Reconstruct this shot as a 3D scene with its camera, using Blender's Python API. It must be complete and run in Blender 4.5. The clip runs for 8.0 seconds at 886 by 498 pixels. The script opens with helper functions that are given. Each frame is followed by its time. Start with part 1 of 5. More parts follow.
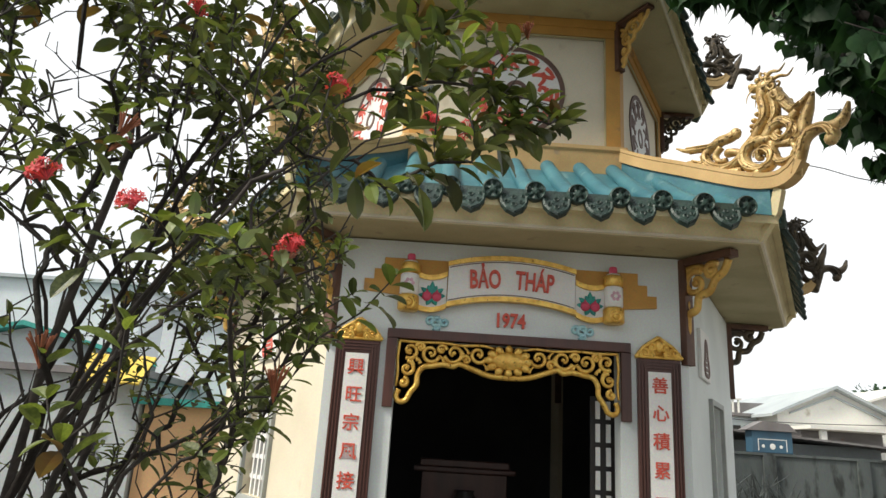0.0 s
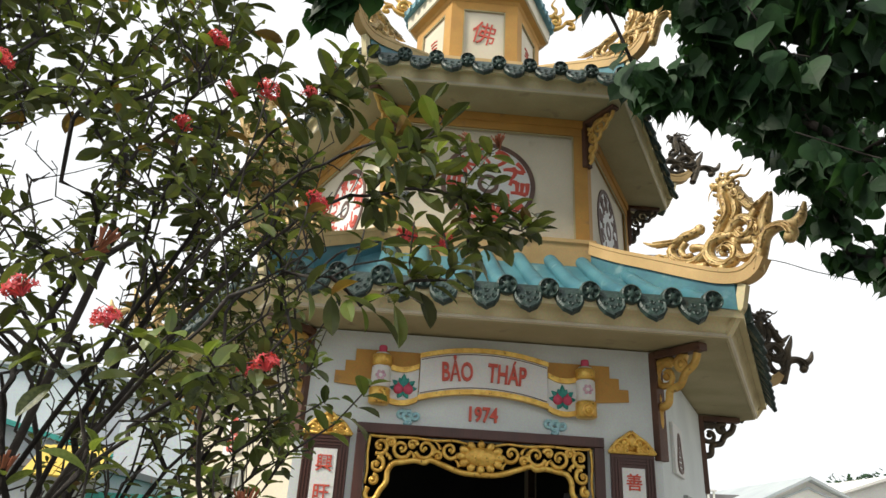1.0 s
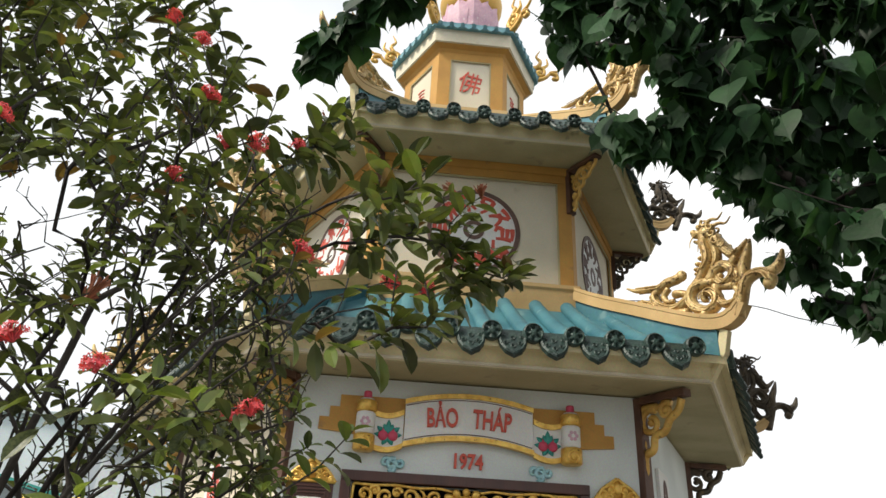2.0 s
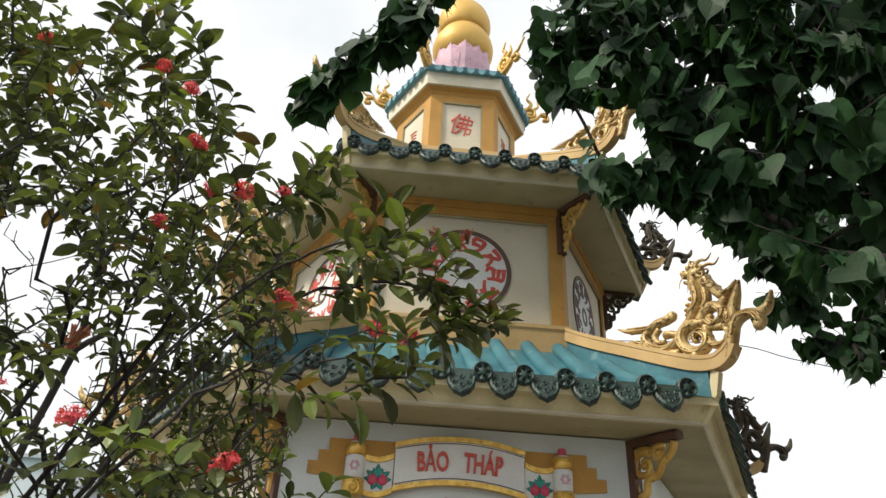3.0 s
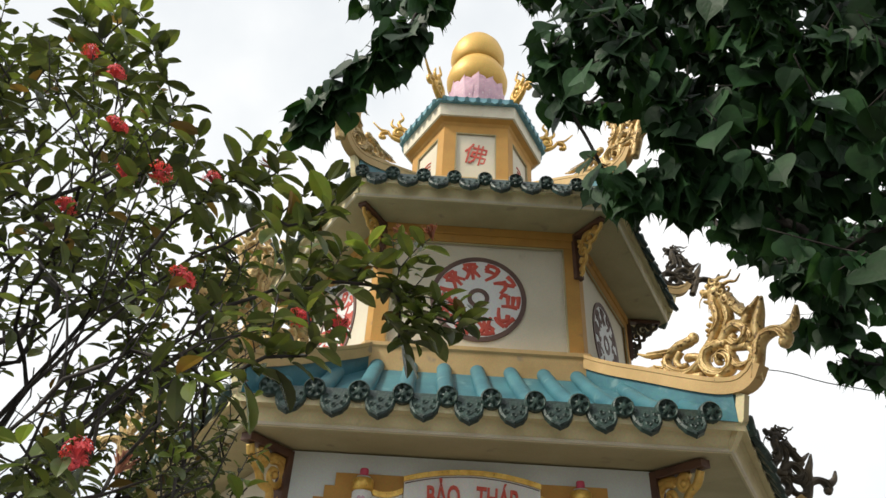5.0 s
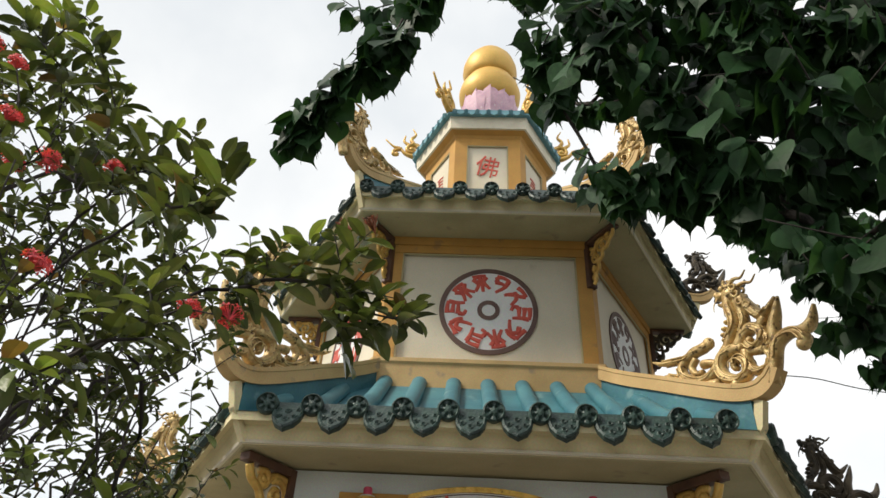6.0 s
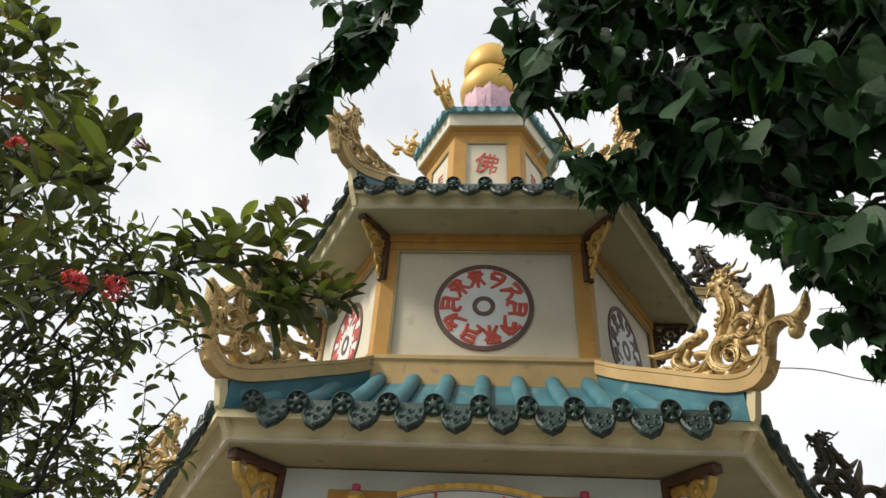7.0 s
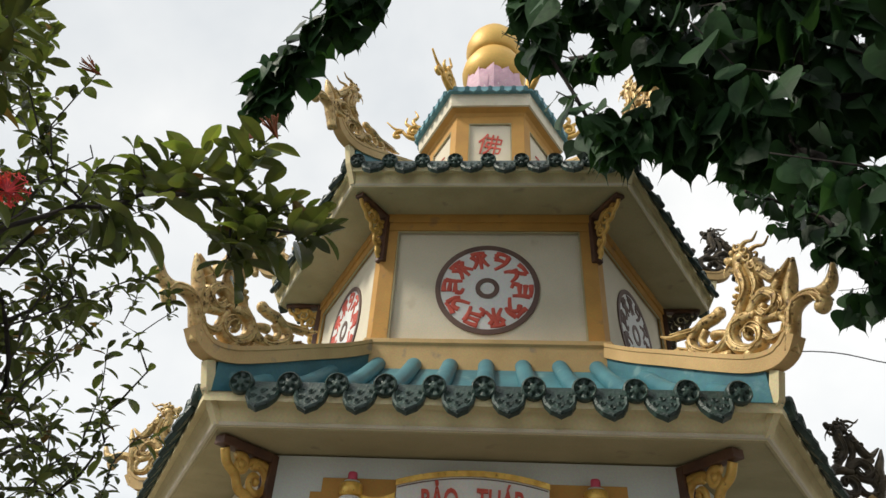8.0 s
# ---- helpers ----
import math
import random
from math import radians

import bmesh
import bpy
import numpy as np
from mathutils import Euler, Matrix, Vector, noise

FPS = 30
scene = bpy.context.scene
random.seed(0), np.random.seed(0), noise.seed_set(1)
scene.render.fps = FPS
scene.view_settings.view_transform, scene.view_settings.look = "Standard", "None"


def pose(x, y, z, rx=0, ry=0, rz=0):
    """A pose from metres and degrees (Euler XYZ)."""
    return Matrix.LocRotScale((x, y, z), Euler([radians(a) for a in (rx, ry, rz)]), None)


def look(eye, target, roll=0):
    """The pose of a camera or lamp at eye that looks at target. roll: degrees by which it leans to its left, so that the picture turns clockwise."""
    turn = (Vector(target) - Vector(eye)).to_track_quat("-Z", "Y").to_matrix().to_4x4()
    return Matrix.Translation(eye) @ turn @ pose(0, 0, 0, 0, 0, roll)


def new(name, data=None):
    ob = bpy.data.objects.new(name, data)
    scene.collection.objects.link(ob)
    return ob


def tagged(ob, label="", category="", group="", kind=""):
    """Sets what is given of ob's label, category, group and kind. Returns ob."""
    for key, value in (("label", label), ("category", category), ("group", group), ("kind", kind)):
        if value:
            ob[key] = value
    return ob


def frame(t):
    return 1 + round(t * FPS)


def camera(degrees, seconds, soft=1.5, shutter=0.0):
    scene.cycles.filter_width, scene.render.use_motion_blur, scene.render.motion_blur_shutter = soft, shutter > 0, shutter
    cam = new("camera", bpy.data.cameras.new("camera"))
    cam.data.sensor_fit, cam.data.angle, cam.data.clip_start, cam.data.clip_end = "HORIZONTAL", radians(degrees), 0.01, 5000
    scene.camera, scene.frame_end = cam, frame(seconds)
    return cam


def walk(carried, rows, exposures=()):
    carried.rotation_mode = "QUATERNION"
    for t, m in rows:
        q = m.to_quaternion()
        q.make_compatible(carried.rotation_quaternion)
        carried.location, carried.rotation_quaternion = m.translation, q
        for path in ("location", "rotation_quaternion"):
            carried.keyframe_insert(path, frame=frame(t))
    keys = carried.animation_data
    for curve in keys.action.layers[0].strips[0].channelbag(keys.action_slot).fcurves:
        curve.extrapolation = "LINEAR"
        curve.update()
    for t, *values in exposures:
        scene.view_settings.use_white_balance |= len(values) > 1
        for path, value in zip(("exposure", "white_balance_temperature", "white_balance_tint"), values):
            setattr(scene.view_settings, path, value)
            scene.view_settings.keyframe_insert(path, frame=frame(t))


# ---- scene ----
cam = camera(66.1, 8.0, soft=1.5)
PATH = [
    (0, (-0.666, -7.289, 1.423), (-0.64, -5.37, 1.987), 3.6),
    (0.5, (-0.686, -7.337, 1.453), (-0.619, -5.452, 2.118), 3.5),
    (1, (-0.675, -7.331, 1.466), (-0.585, -5.501, 2.266), 3.4),
    (1.5, (-0.673, -7.353, 1.448), (-0.565, -5.555, 2.316), 3.3),
    (3, (-0.647, -7.398, 1.469), (-0.521, -5.681, 2.487), 3.0),
    (3.5, (-0.625, -7.398, 1.46), (-0.492, -5.704, 2.514), 2.9),
    (4, (-0.543, -7.4, 1.443), (-0.425, -5.715, 2.515), 2.8),
    (4.5, (-0.468, -7.335, 1.443), (-0.399, -5.656, 2.528), 2.8),
    (5.8, (-0.259, -7.078, 1.454), (-0.319, -5.451, 2.617), 3.5),
    (6, (-0.174, -7.071, 1.458), (-0.257, -5.446, 2.622), 3.3),
    (6.5, (-0.026, -6.995, 1.48), (-0.146, -5.377, 2.649), 3.3),
    (7, (0.053, -6.986, 1.442), (-0.085, -5.369, 2.611), 3.4),
    (7.5, (0.066, -6.871, 1.44), (-0.077, -5.253, 2.606), 3.3),
    (8, (0.055, -6.676, 1.48), (-0.094, -5.055, 2.641), 3.4),
]
walk(cam, [(t, look(eye, target, roll)) for t, eye, target, roll in PATH], exposures=((0.0, 0.45), (1.5, 0.42), (4.5, 0.32), (6.0, 0.26), (8.0, 0.14)))

# ---- sky and light ----
SUN_AZ, SUN_EL = radians(-67), radians(44)          # from the pagoda's left, a little in front
world = bpy.data.worlds.new("world")
scene.world = world
world.use_nodes = True
wt = world.node_tree
wt.nodes.clear()
w_out = wt.nodes.new("ShaderNodeOutputWorld")
w_bg = wt.nodes.new("ShaderNodeBackground")
w_sky = wt.nodes.new("ShaderNodeTexSky")
w_sky.sky_type, w_sky.sun_disc = "NISHITA", False
w_sky.sun_elevation, w_sky.sun_rotation = SUN_EL, radians(180) + SUN_AZ
w_co = wt.nodes.new("ShaderNodeTexCoord")
w_no = wt.nodes.new("ShaderNodeTexNoise")
w_no.inputs["Scale"].default_value, w_no.inputs["Detail"].default_value = 1.7, 6
w_rp = wt.nodes.new("ShaderNodeValToRGB")
w_rp.color_ramp.elements[0].position, w_rp.color_ramp.elements[0].color = 0.30, (5.0, 5.4, 5.75, 1)
w_rp.color_ramp.elements[1].position, w_rp.color_ramp.elements[1].color = 0.68, (8.9, 8.8, 8.5, 1)
w_mix = wt.nodes.new("ShaderNodeMixRGB")
w_mix.inputs[0].default_value = 0.9
wt.links.new(w_co.outputs["Generated"], w_no.inputs["Vector"])
wt.links.new(w_no.outputs["Fac"], w_rp.inputs["Fac"])
wt.links.new(w_sky.outputs[0], w_mix.inputs[1])
wt.links.new(w_rp.outputs[0], w_mix.inputs[2])
wt.links.new(w_mix.outputs[0], w_bg.inputs["Color"])
w_bg.inputs["Strength"].default_value = 0.12
wt.links.new(w_bg.outputs[0], w_out.inputs["Surface"])

sun = new("sun", bpy.data.lights.new("sun", "SUN"))
sun.data.energy, sun.data.angle, sun.data.color = 3.2, radians(12), (1.0, 0.93, 0.80)
S_DIR = Vector((math.sin(SUN_AZ) * math.cos(SUN_EL), -math.cos(SUN_AZ) * math.cos(SUN_EL), math.sin(SUN_EL)))
sun.matrix_world = look(S_DIR * 40, (0, 0, 0))


# ---- materials ----
def material(name, col, col2=None, rough=0.7, metal=0.0, scale=6.0, grain=60.0, bump=0.15, wear=None, wear_at=0.62, spec=0.5, rnd=0.0, streak=0.0, trans=0.0):
    """Two colours mixed by a broad noise, a fine grain, stains and relief."""
    m = bpy.data.materials.new(name)
    m.use_nodes = True
    nt = m.node_tree
    b = nt.nodes["Principled BSDF"]
    b.inputs["Roughness"].default_value, b.inputs["Metallic"].default_value = rough, metal
    b.inputs["Specular IOR Level"].default_value = spec
    co = nt.nodes.new("ShaderNodeTexCoord")
    src = co.outputs["Object"]
    if streak:
        mp = nt.nodes.new("ShaderNodeMapping")
        mp.inputs["Scale"].default_value = (1, 1, streak)
        nt.links.new(src, mp.inputs["Vector"])
        src = mp.outputs["Vector"]
    n1 = nt.nodes.new("ShaderNodeTexNoise")
    n1.inputs["Scale"].default_value, n1.inputs["Detail"].default_value = scale, 6
    n2 = nt.nodes.new("ShaderNodeTexNoise")
    n2.inputs["Scale"].default_value, n2.inputs["Detail"].default_value = grain, 3
    for n in (n1, n2):
        nt.links.new(src, n.inputs["Vector"])
    r = nt.nodes.new("ShaderNodeValToRGB")
    c2 = col2 or tuple(c * 0.78 for c in col)
    r.color_ramp.elements[0].position, r.color_ramp.elements[0].color = 0.35, (*c2, 1)
    r.color_ramp.elements[1].position, r.color_ramp.elements[1].color = 0.62, (*col, 1)
    nt.links.new(n1.outputs["Fac"], r.inputs["Fac"])
    last = r.outputs["Color"]
    g = nt.nodes.new("ShaderNodeMixRGB")
    g.blend_type = "MULTIPLY"
    g.inputs[0].default_value = 0.35
    nt.links.new(last, g.inputs[1])
    nt.links.new(n2.outputs["Color"], g.inputs[2])
    gg = nt.nodes.new("ShaderNodeMixRGB")
    gg.blend_type = "MULTIPLY"
    gg.inputs[0].default_value, gg.inputs[2].default_value = 1.0, (1.18, 1.18, 1.18, 1)
    nt.links.new(g.outputs[0], gg.inputs[1])
    last = gg.outputs[0]
    if wear:
        n3 = nt.nodes.new("ShaderNodeTexNoise")
        n3.inputs["Scale"].default_value, n3.inputs["Detail"].default_value = scale * 2.3, 8
        nt.links.new(src, n3.inputs["Vector"])
        r3 = nt.nodes.new("ShaderNodeValToRGB")
        r3.color_ramp.elements[0].position, r3.color_ramp.elements[1].position = wear_at, wear_at + 0.09
        nt.links.new(n3.outputs["Fac"], r3.inputs["Fac"])
        mx = nt.nodes.new("ShaderNodeMixRGB")
        mx.inputs[2].default_value = (*wear, 1)
        nt.links.new(r3.outputs["Color"], mx.inputs[0])
        nt.links.new(last, mx.inputs[1])
        last = mx.outputs[0]
    if rnd:
        oi = nt.nodes.new("ShaderNodeObjectInfo")
        ge = nt.nodes.new("ShaderNodeNewGeometry")
        ad = nt.nodes.new("ShaderNodeMath")
        ad.operation = "ADD"
        nt.links.new(oi.outputs["Random"], ad.inputs[0])
        nt.links.new(ge.outputs["Random Per Island"], ad.inputs[1])
        fr = nt.nodes.new("ShaderNodeMath")
        fr.operation = "FRACT"
        nt.links.new(ad.outputs[0], fr.inputs[0])
        mr = nt.nodes.new("ShaderNodeMapRange")
        mr.inputs["To Min"].default_value, mr.inputs["To Max"].default_value = 1 - rnd, 1 + rnd
        nt.links.new(fr.outputs[0], mr.inputs["Value"])
        hs = nt.nodes.new("ShaderNodeHueSaturation")
        nt.links.new(mr.outputs[0], hs.inputs["Value"])
        nt.links.new(last, hs.inputs["Color"])
        last = hs.outputs[0]
    nt.links.new(last, b.inputs["Base Color"])
    if bump:
        bp = nt.nodes.new("ShaderNodeBump")
        bp.inputs["Strength"].default_value, bp.inputs["Distance"].default_value = bump, 0.01
        nt.links.new(n2.outputs["Fac"], bp.inputs["Height"])
        nt.links.new(bp.outputs[0], b.inputs["Normal"])
    if trans:
        tr = nt.nodes.new("ShaderNodeBsdfTranslucent")
        ad2 = nt.nodes.new("ShaderNodeMixShader")
        ad2.inputs[0].default_value = trans
        br = nt.nodes.new("ShaderNodeMixRGB")
        br.blend_type = "MULTIPLY"
        br.inputs[0].default_value, br.inputs[2].default_value = 1.0, (1.5, 1.5, 0.6, 1)
        nt.links.new(last, br.inputs[1])
        nt.links.new(br.outputs[0], tr.inputs["Color"])
        nt.links.new(b.outputs[0], ad2.inputs[1])
        nt.links.new(tr.outputs[0], ad2.inputs[2])
        nt.links.new(ad2.outputs[0], nt.nodes["Material Output"].inputs["Surface"])
    return m


M_WALL = material("cream_plaster", (0.70, 0.635, 0.50), (0.62, 0.56, 0.43), 0.85, scale=1.7, grain=90, bump=0.12, wear=(0.54, 0.47, 0.35), wear_at=0.66)
M_PALE = material("pale_blue_grey_plaster", (0.68, 0.725, 0.72), (0.60, 0.645, 0.64), 0.85, scale=1.7, grain=90, bump=0.12, wear=(0.48, 0.48, 0.44), wear_at=0.68)
# a darker tone than M_FASCIA
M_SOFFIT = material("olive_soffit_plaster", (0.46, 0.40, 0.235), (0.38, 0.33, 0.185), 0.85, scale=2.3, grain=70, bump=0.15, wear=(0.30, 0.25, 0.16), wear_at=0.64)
M_FASCIA = material("cream_fascia_plaster", (0.74, 0.65, 0.40), (0.65, 0.56, 0.33), 0.85, scale=2.3, grain=70, bump=0.15, wear=(0.40, 0.34, 0.22), wear_at=0.64)
M_OCHRE = material("ochre_paint", (0.54, 0.29, 0.065), (0.45, 0.235, 0.055), 0.7, scale=3, grain=80, bump=0.12, wear=(0.36, 0.20, 0.07), wear_at=0.64)
M_RIDGE = material("tan_ridge_plaster", (0.60, 0.41, 0.19), (0.50, 0.335, 0.145), 0.8, scale=3, grain=80, bump=0.15, wear=(0.36, 0.27, 0.17), wear_at=0.64)
M_GOLD = material("gold_paint", (0.72, 0.46, 0.12), (0.50, 0.28, 0.06), 0.38, 0.25, scale=9, grain=70, bump=0.3, wear=(0.24, 0.14, 0.04), wear_at=0.63)
M_GOLDLEAF = material("bright_gold_paint", (0.86, 0.56, 0.13), (0.62, 0.35, 0.06), 0.33, 0.45, scale=16, grain=70, bump=0.4, wear=(0.20, 0.10, 0.02), wear_at=0.62)
M_GOURD = material("satin_gold_paint", (0.74, 0.47, 0.12), (0.60, 0.36, 0.08), 0.5, 0.25, scale=3, grain=60, bump=0.12)
M_PALEGOLD = material("weathered_gold_plaster", (0.70, 0.51, 0.23), (0.41, 0.26, 0.095), 0.4, 0.25, scale=14, grain=70, bump=0.45, wear=(0.13, 0.08, 0.03), wear_at=0.57)
M_TILE = material("turquoise_glaze", (0.062, 0.205, 0.245), (0.036, 0.14, 0.18), 0.5, scale=2.5, grain=40, bump=0.25, wear=(0.14, 0.27, 0.29), wear_at=0.62)
M_PALETILE = material("pale_turquoise_paint", (0.16, 0.34, 0.40), (0.10, 0.25, 0.31), 0.55, scale=6, grain=40, bump=0.25, wear=(0.30, 0.42, 0.44), wear_at=0.62)
M_DARKTILE = material("dark_green_tile_ends", (0.034, 0.066, 0.056), (0.018, 0.036, 0.032), 0.45, scale=12, grain=55, bump=0.7, wear=(0.10, 0.12, 0.09), wear_at=0.66, rnd=0.25)
# gold with the right-hand corner's shade put into its colour
M_SHADEGOLD = material("shaded_gold_plaster", (0.10, 0.075, 0.045), (0.05, 0.04, 0.03), 0.6, 0.1, scale=10, grain=70, bump=0.35, wear=(0.20, 0.14, 0.06), wear_at=0.64)
M_BROWN = material("dark_brown_lacquer", (0.085, 0.032, 0.024), (0.055, 0.022, 0.018), 0.4, scale=6, grain=60, bump=0.2, streak=0.15)
M_WOOD = material("brown_bracket_wood", (0.12, 0.055, 0.03), (0.07, 0.03, 0.02), 0.55, scale=6, grain=60, bump=0.25)
M_RED = material("red_paint", (0.62, 0.10, 0.06), (0.52, 0.07, 0.05), 0.6, scale=20, grain=90, bump=0.1, wear=(0.62, 0.30, 0.22), wear_at=0.68)
M_RINGBROWN = material("brown_ring_paint", (0.14, 0.08, 0.06), (0.11, 0.06, 0.05), 0.6, scale=9, grain=90, bump=0.1)
M_WHITE = material("white_board_paint", (0.78, 0.78, 0.76), (0.70, 0.70, 0.68), 0.7, scale=3, grain=90, bump=0.08)
M_CREAM = material("cream_fascia_paint", (0.74, 0.68, 0.54), (0.66, 0.60, 0.46), 0.75, scale=4, grain=80, bump=0.1, wear=(0.50, 0.45, 0.34), wear_at=0.66)
M_PINK = material("pink_petal_paint", (0.66, 0.42, 0.50), (0.55, 0.33, 0.42), 0.6, scale=8, grain=70, bump=0.15, wear=(0.72, 0.60, 0.62), wear_at=0.60)
M_DEEPPINK = material("deep_pink_paint", (0.62, 0.07, 0.14), (0.50, 0.05, 0.10), 0.5, scale=14, grain=70, bump=0.1)
M_TEAL = material("teal_paint", (0.03, 0.30, 0.25), (0.02, 0.22, 0.20), 0.5, scale=14, grain=70, bump=0.1)
M_CLOUD = material("pale_cyan_cloud_paint", (0.36, 0.60, 0.64), (0.28, 0.50, 0.56), 0.6, scale=14, grain=70, bump=0.1)
M_GREY = material("grey_trim_paint", (0.36, 0.38, 0.36), (0.29, 0.31, 0.30), 0.7, scale=5, grain=70, bump=0.1)
# shade of the unlit room as a colour: lining, ceiling, floor
M_DARK = material("room_shade_plaster", (0.045, 0.045, 0.05), (0.03, 0.03, 0.035), 0.85, scale=2, grain=50, bump=0.1)
M_IRON = material("black_iron", (0.02, 0.02, 0.022), (0.03, 0.025, 0.02), 0.5, 0.3, scale=14, grain=60, bump=0.1)
M_BARK = material("dark_bark", (0.038, 0.031, 0.026), (0.017, 0.014, 0.012), 0.9, scale=14, grain=80, bump=0.6)
M_IXORA = material("ixora_leaf", (0.104, 0.126, 0.042), (0.048, 0.066, 0.025), 0.27, scale=9, grain=50, bump=0.2, rnd=0.6, trans=0.30)
M_YOUNG = material("young_leaf", (0.175, 0.225, 0.058), (0.11, 0.155, 0.036), 0.38, scale=9, grain=50, bump=0.2, rnd=0.35, trans=0.35)
M_OLD = material("browned_leaf", (0.17, 0.105, 0.03), (0.10, 0.06, 0.02), 0.5, scale=9, grain=50, bump=0.2, rnd=0.4, trans=0.3)
M_BODHI = material("bodhi_leaf", (0.026, 0.068, 0.025), (0.016, 0.043, 0.017), 0.5, scale=7, grain=40, bump=0.25, rnd=0.5, trans=0.24, spec=0.22)
M_BLOOM = material("coral_bloom", (0.74, 0.105, 0.115), (0.62, 0.07, 0.10), 0.6, scale=20, grain=80, bump=0.1, rnd=0.25, trans=0.25)
M_CALYX = material("russet_calyx", (0.30, 0.09, 0.04), (0.20, 0.07, 0.03), 0.7, scale=20, grain=80, bump=0.1, rnd=0.3)
M_GROUND = material("paving_concrete", (0.19, 0.175, 0.15), (0.135, 0.125, 0.11), 0.9, scale=0.8, grain=30, bump=0.3, wear=(0.14, 0.13, 0.11), wear_at=0.62)
M_CONC = material("stained_concrete", (0.085, 0.10, 0.10), (0.045, 0.055, 0.056), 0.9, scale=1.2, grain=30, bump=0.3, wear=(0.022, 0.026, 0.025), wear_at=0.52, streak=0.35)
M_FARWALL = material("far_cream_wall", (0.74, 0.73, 0.68), (0.66, 0.65, 0.60), 0.9, scale=0.8, grain=20, bump=0.1, wear=(0.42, 0.38, 0.31), wear_at=0.66)
M_FARGREY = material("far_grey_wall", (0.42, 0.46, 0.47), (0.36, 0.40, 0.42), 0.9, scale=0.7, grain=20, bump=0.1)
# paler than M_FARGREY: distance haze is mixed into the colour
M_HAZEBLOCK = material("hazed_grey_render", (0.60, 0.65, 0.68), (0.52, 0.57, 0.60), 0.9, scale=0.7, grain=20, bump=0.1, wear=(0.42, 0.46, 0.48), wear_at=0.66)
M_SHEET = material("rusty_roof_sheet", (0.20, 0.19, 0.19), (0.13, 0.12, 0.12), 0.7, scale=1.2, grain=25, bump=0.2, wear=(0.24, 0.12, 0.07), wear_at=0.62)
M_BLUE = material("blue_painted_box", (0.035, 0.10, 0.16), (0.03, 0.08, 0.13), 0.6, scale=3, grain=40, bump=0.1)


# ---- building helpers ----
def mesh_of(name, bm):
    me = bpy.data.meshes.new(name)
    bm.normal_update()
    bm.to_mesh(me)
    bm.free()
    return me


def part(name, bm, mat, parent=None, label="", smooth=False, m=None):
    """One mesh object from a bmesh (or a mesh that is shared), under a thing or a part."""
    me = bm if isinstance(bm, bpy.types.Mesh) else mesh_of(name, bm)
    if mat is not None and not me.materials:
        me.materials.append(mat)
    if smooth:
        me.polygons.foreach_set("use_smooth", [True] * len(me.polygons))
    ob = new(name, me)
    ob.parent = parent
    if m is not None:
        ob.matrix_basis = m
    if label:
        ob["label"] = label
    return ob


def thing(name, label, category, group="", kind="", m=None):
    e = new(name)
    e.empty_display_size = 0.1
    if m is not None:
        e.matrix_basis = m
    return tagged(e, label, category, group, kind)


def box(bm, x0, x1, y0, y1, z0, z1, bev=0.0):
    vs = [bm.verts.new((x, y, z)) for z in (z0, z1) for y in (y0, y1) for x in (x0, x1)]
    fs = [bm.faces.new([vs[i] for i in q]) for q in ((0, 2, 3, 1), (4, 5, 7, 6), (0, 1, 5, 4), (2, 6, 7, 3), (0, 4, 6, 2), (1, 3, 7, 5))]
    if bev:
        bmesh.ops.bevel(bm, geom=list({e for f in fs for e in f.edges}), offset=bev, segments=2, affect="EDGES", profile=0.6)
    return bm


def boxed(*a, bev=0.0):
    return box(bmesh.new(), *a, bev=bev)


def prism(bm, pts, y0, y1):
    """A polygon of (x, z) pushed from y0 (front) to y1 (back)."""
    f = [bm.verts.new((x, y0, z)) for x, z in pts]
    k = [bm.verts.new((x, y1, z)) for x, z in pts]
    bm.faces.new(f)
    bm.faces.new(k[::-1])
    for i in range(len(pts)):
        j = (i + 1) % len(pts)
        bm.faces.new((f[j], f[i], k[i], k[j]))
    bmesh.ops.recalc_face_normals(bm, faces=bm.faces)
    return bm


def spline(pts, n=8):
    """Catmull-Rom through the points."""
    p = [Vector(q) for q in pts]
    p = [2 * p[0] - p[1]] + p + [2 * p[-1] - p[-2]]
    out = []
    for i in range(1, len(p) - 2):
        for k in range(n):
            t = k / n
            a, b, c, d = p[i - 1:i + 3]
            out.append(0.5 * (2 * b + (c - a) * t + (2 * a - 5 * b + 4 * c - d) * t * t + (3 * b - a - 3 * c + d) * t ** 3))
    return out + [p[-2]]


def strand(bm, pts, r0, r1, flat=1.0, seg=6, n=6, side=(0, 1, 0), mid=None):
    """A tapering strand along points; flat scales its width along side."""
    c = spline(pts, n) if n else [Vector(q) for q in pts]
    rings, s = [], Vector(side)
    for i, q in enumerate(c):
        d = (c[min(i + 1, len(c) - 1)] - c[max(i - 1, 0)]).normalized()
        u = d.cross(s)
        u = u.normalized() if u.length > 1e-4 else Vector((1, 0, 0))
        w = d.cross(u).normalized()
        t = i / (len(c) - 1)
        r = r0 + (r1 - r0) * t
        if mid is not None:
            r = (r0 * (1 - t) + r1 * t) + (mid - (r0 + r1) / 2) * 4 * t * (1 - t)
        rings.append([bm.verts.new(q + r * (math.cos(a) * u + flat * math.sin(a) * w)) for a in (2 * math.pi * k / seg for k in range(seg))])
    for a, b in zip(rings, rings[1:]):
        for k in range(seg):
            bm.faces.new((a[k], a[(k + 1) % seg], b[(k + 1) % seg], b[k]))
    bm.faces.new(rings[0][::-1])
    bm.faces.new(rings[-1])
    return bm


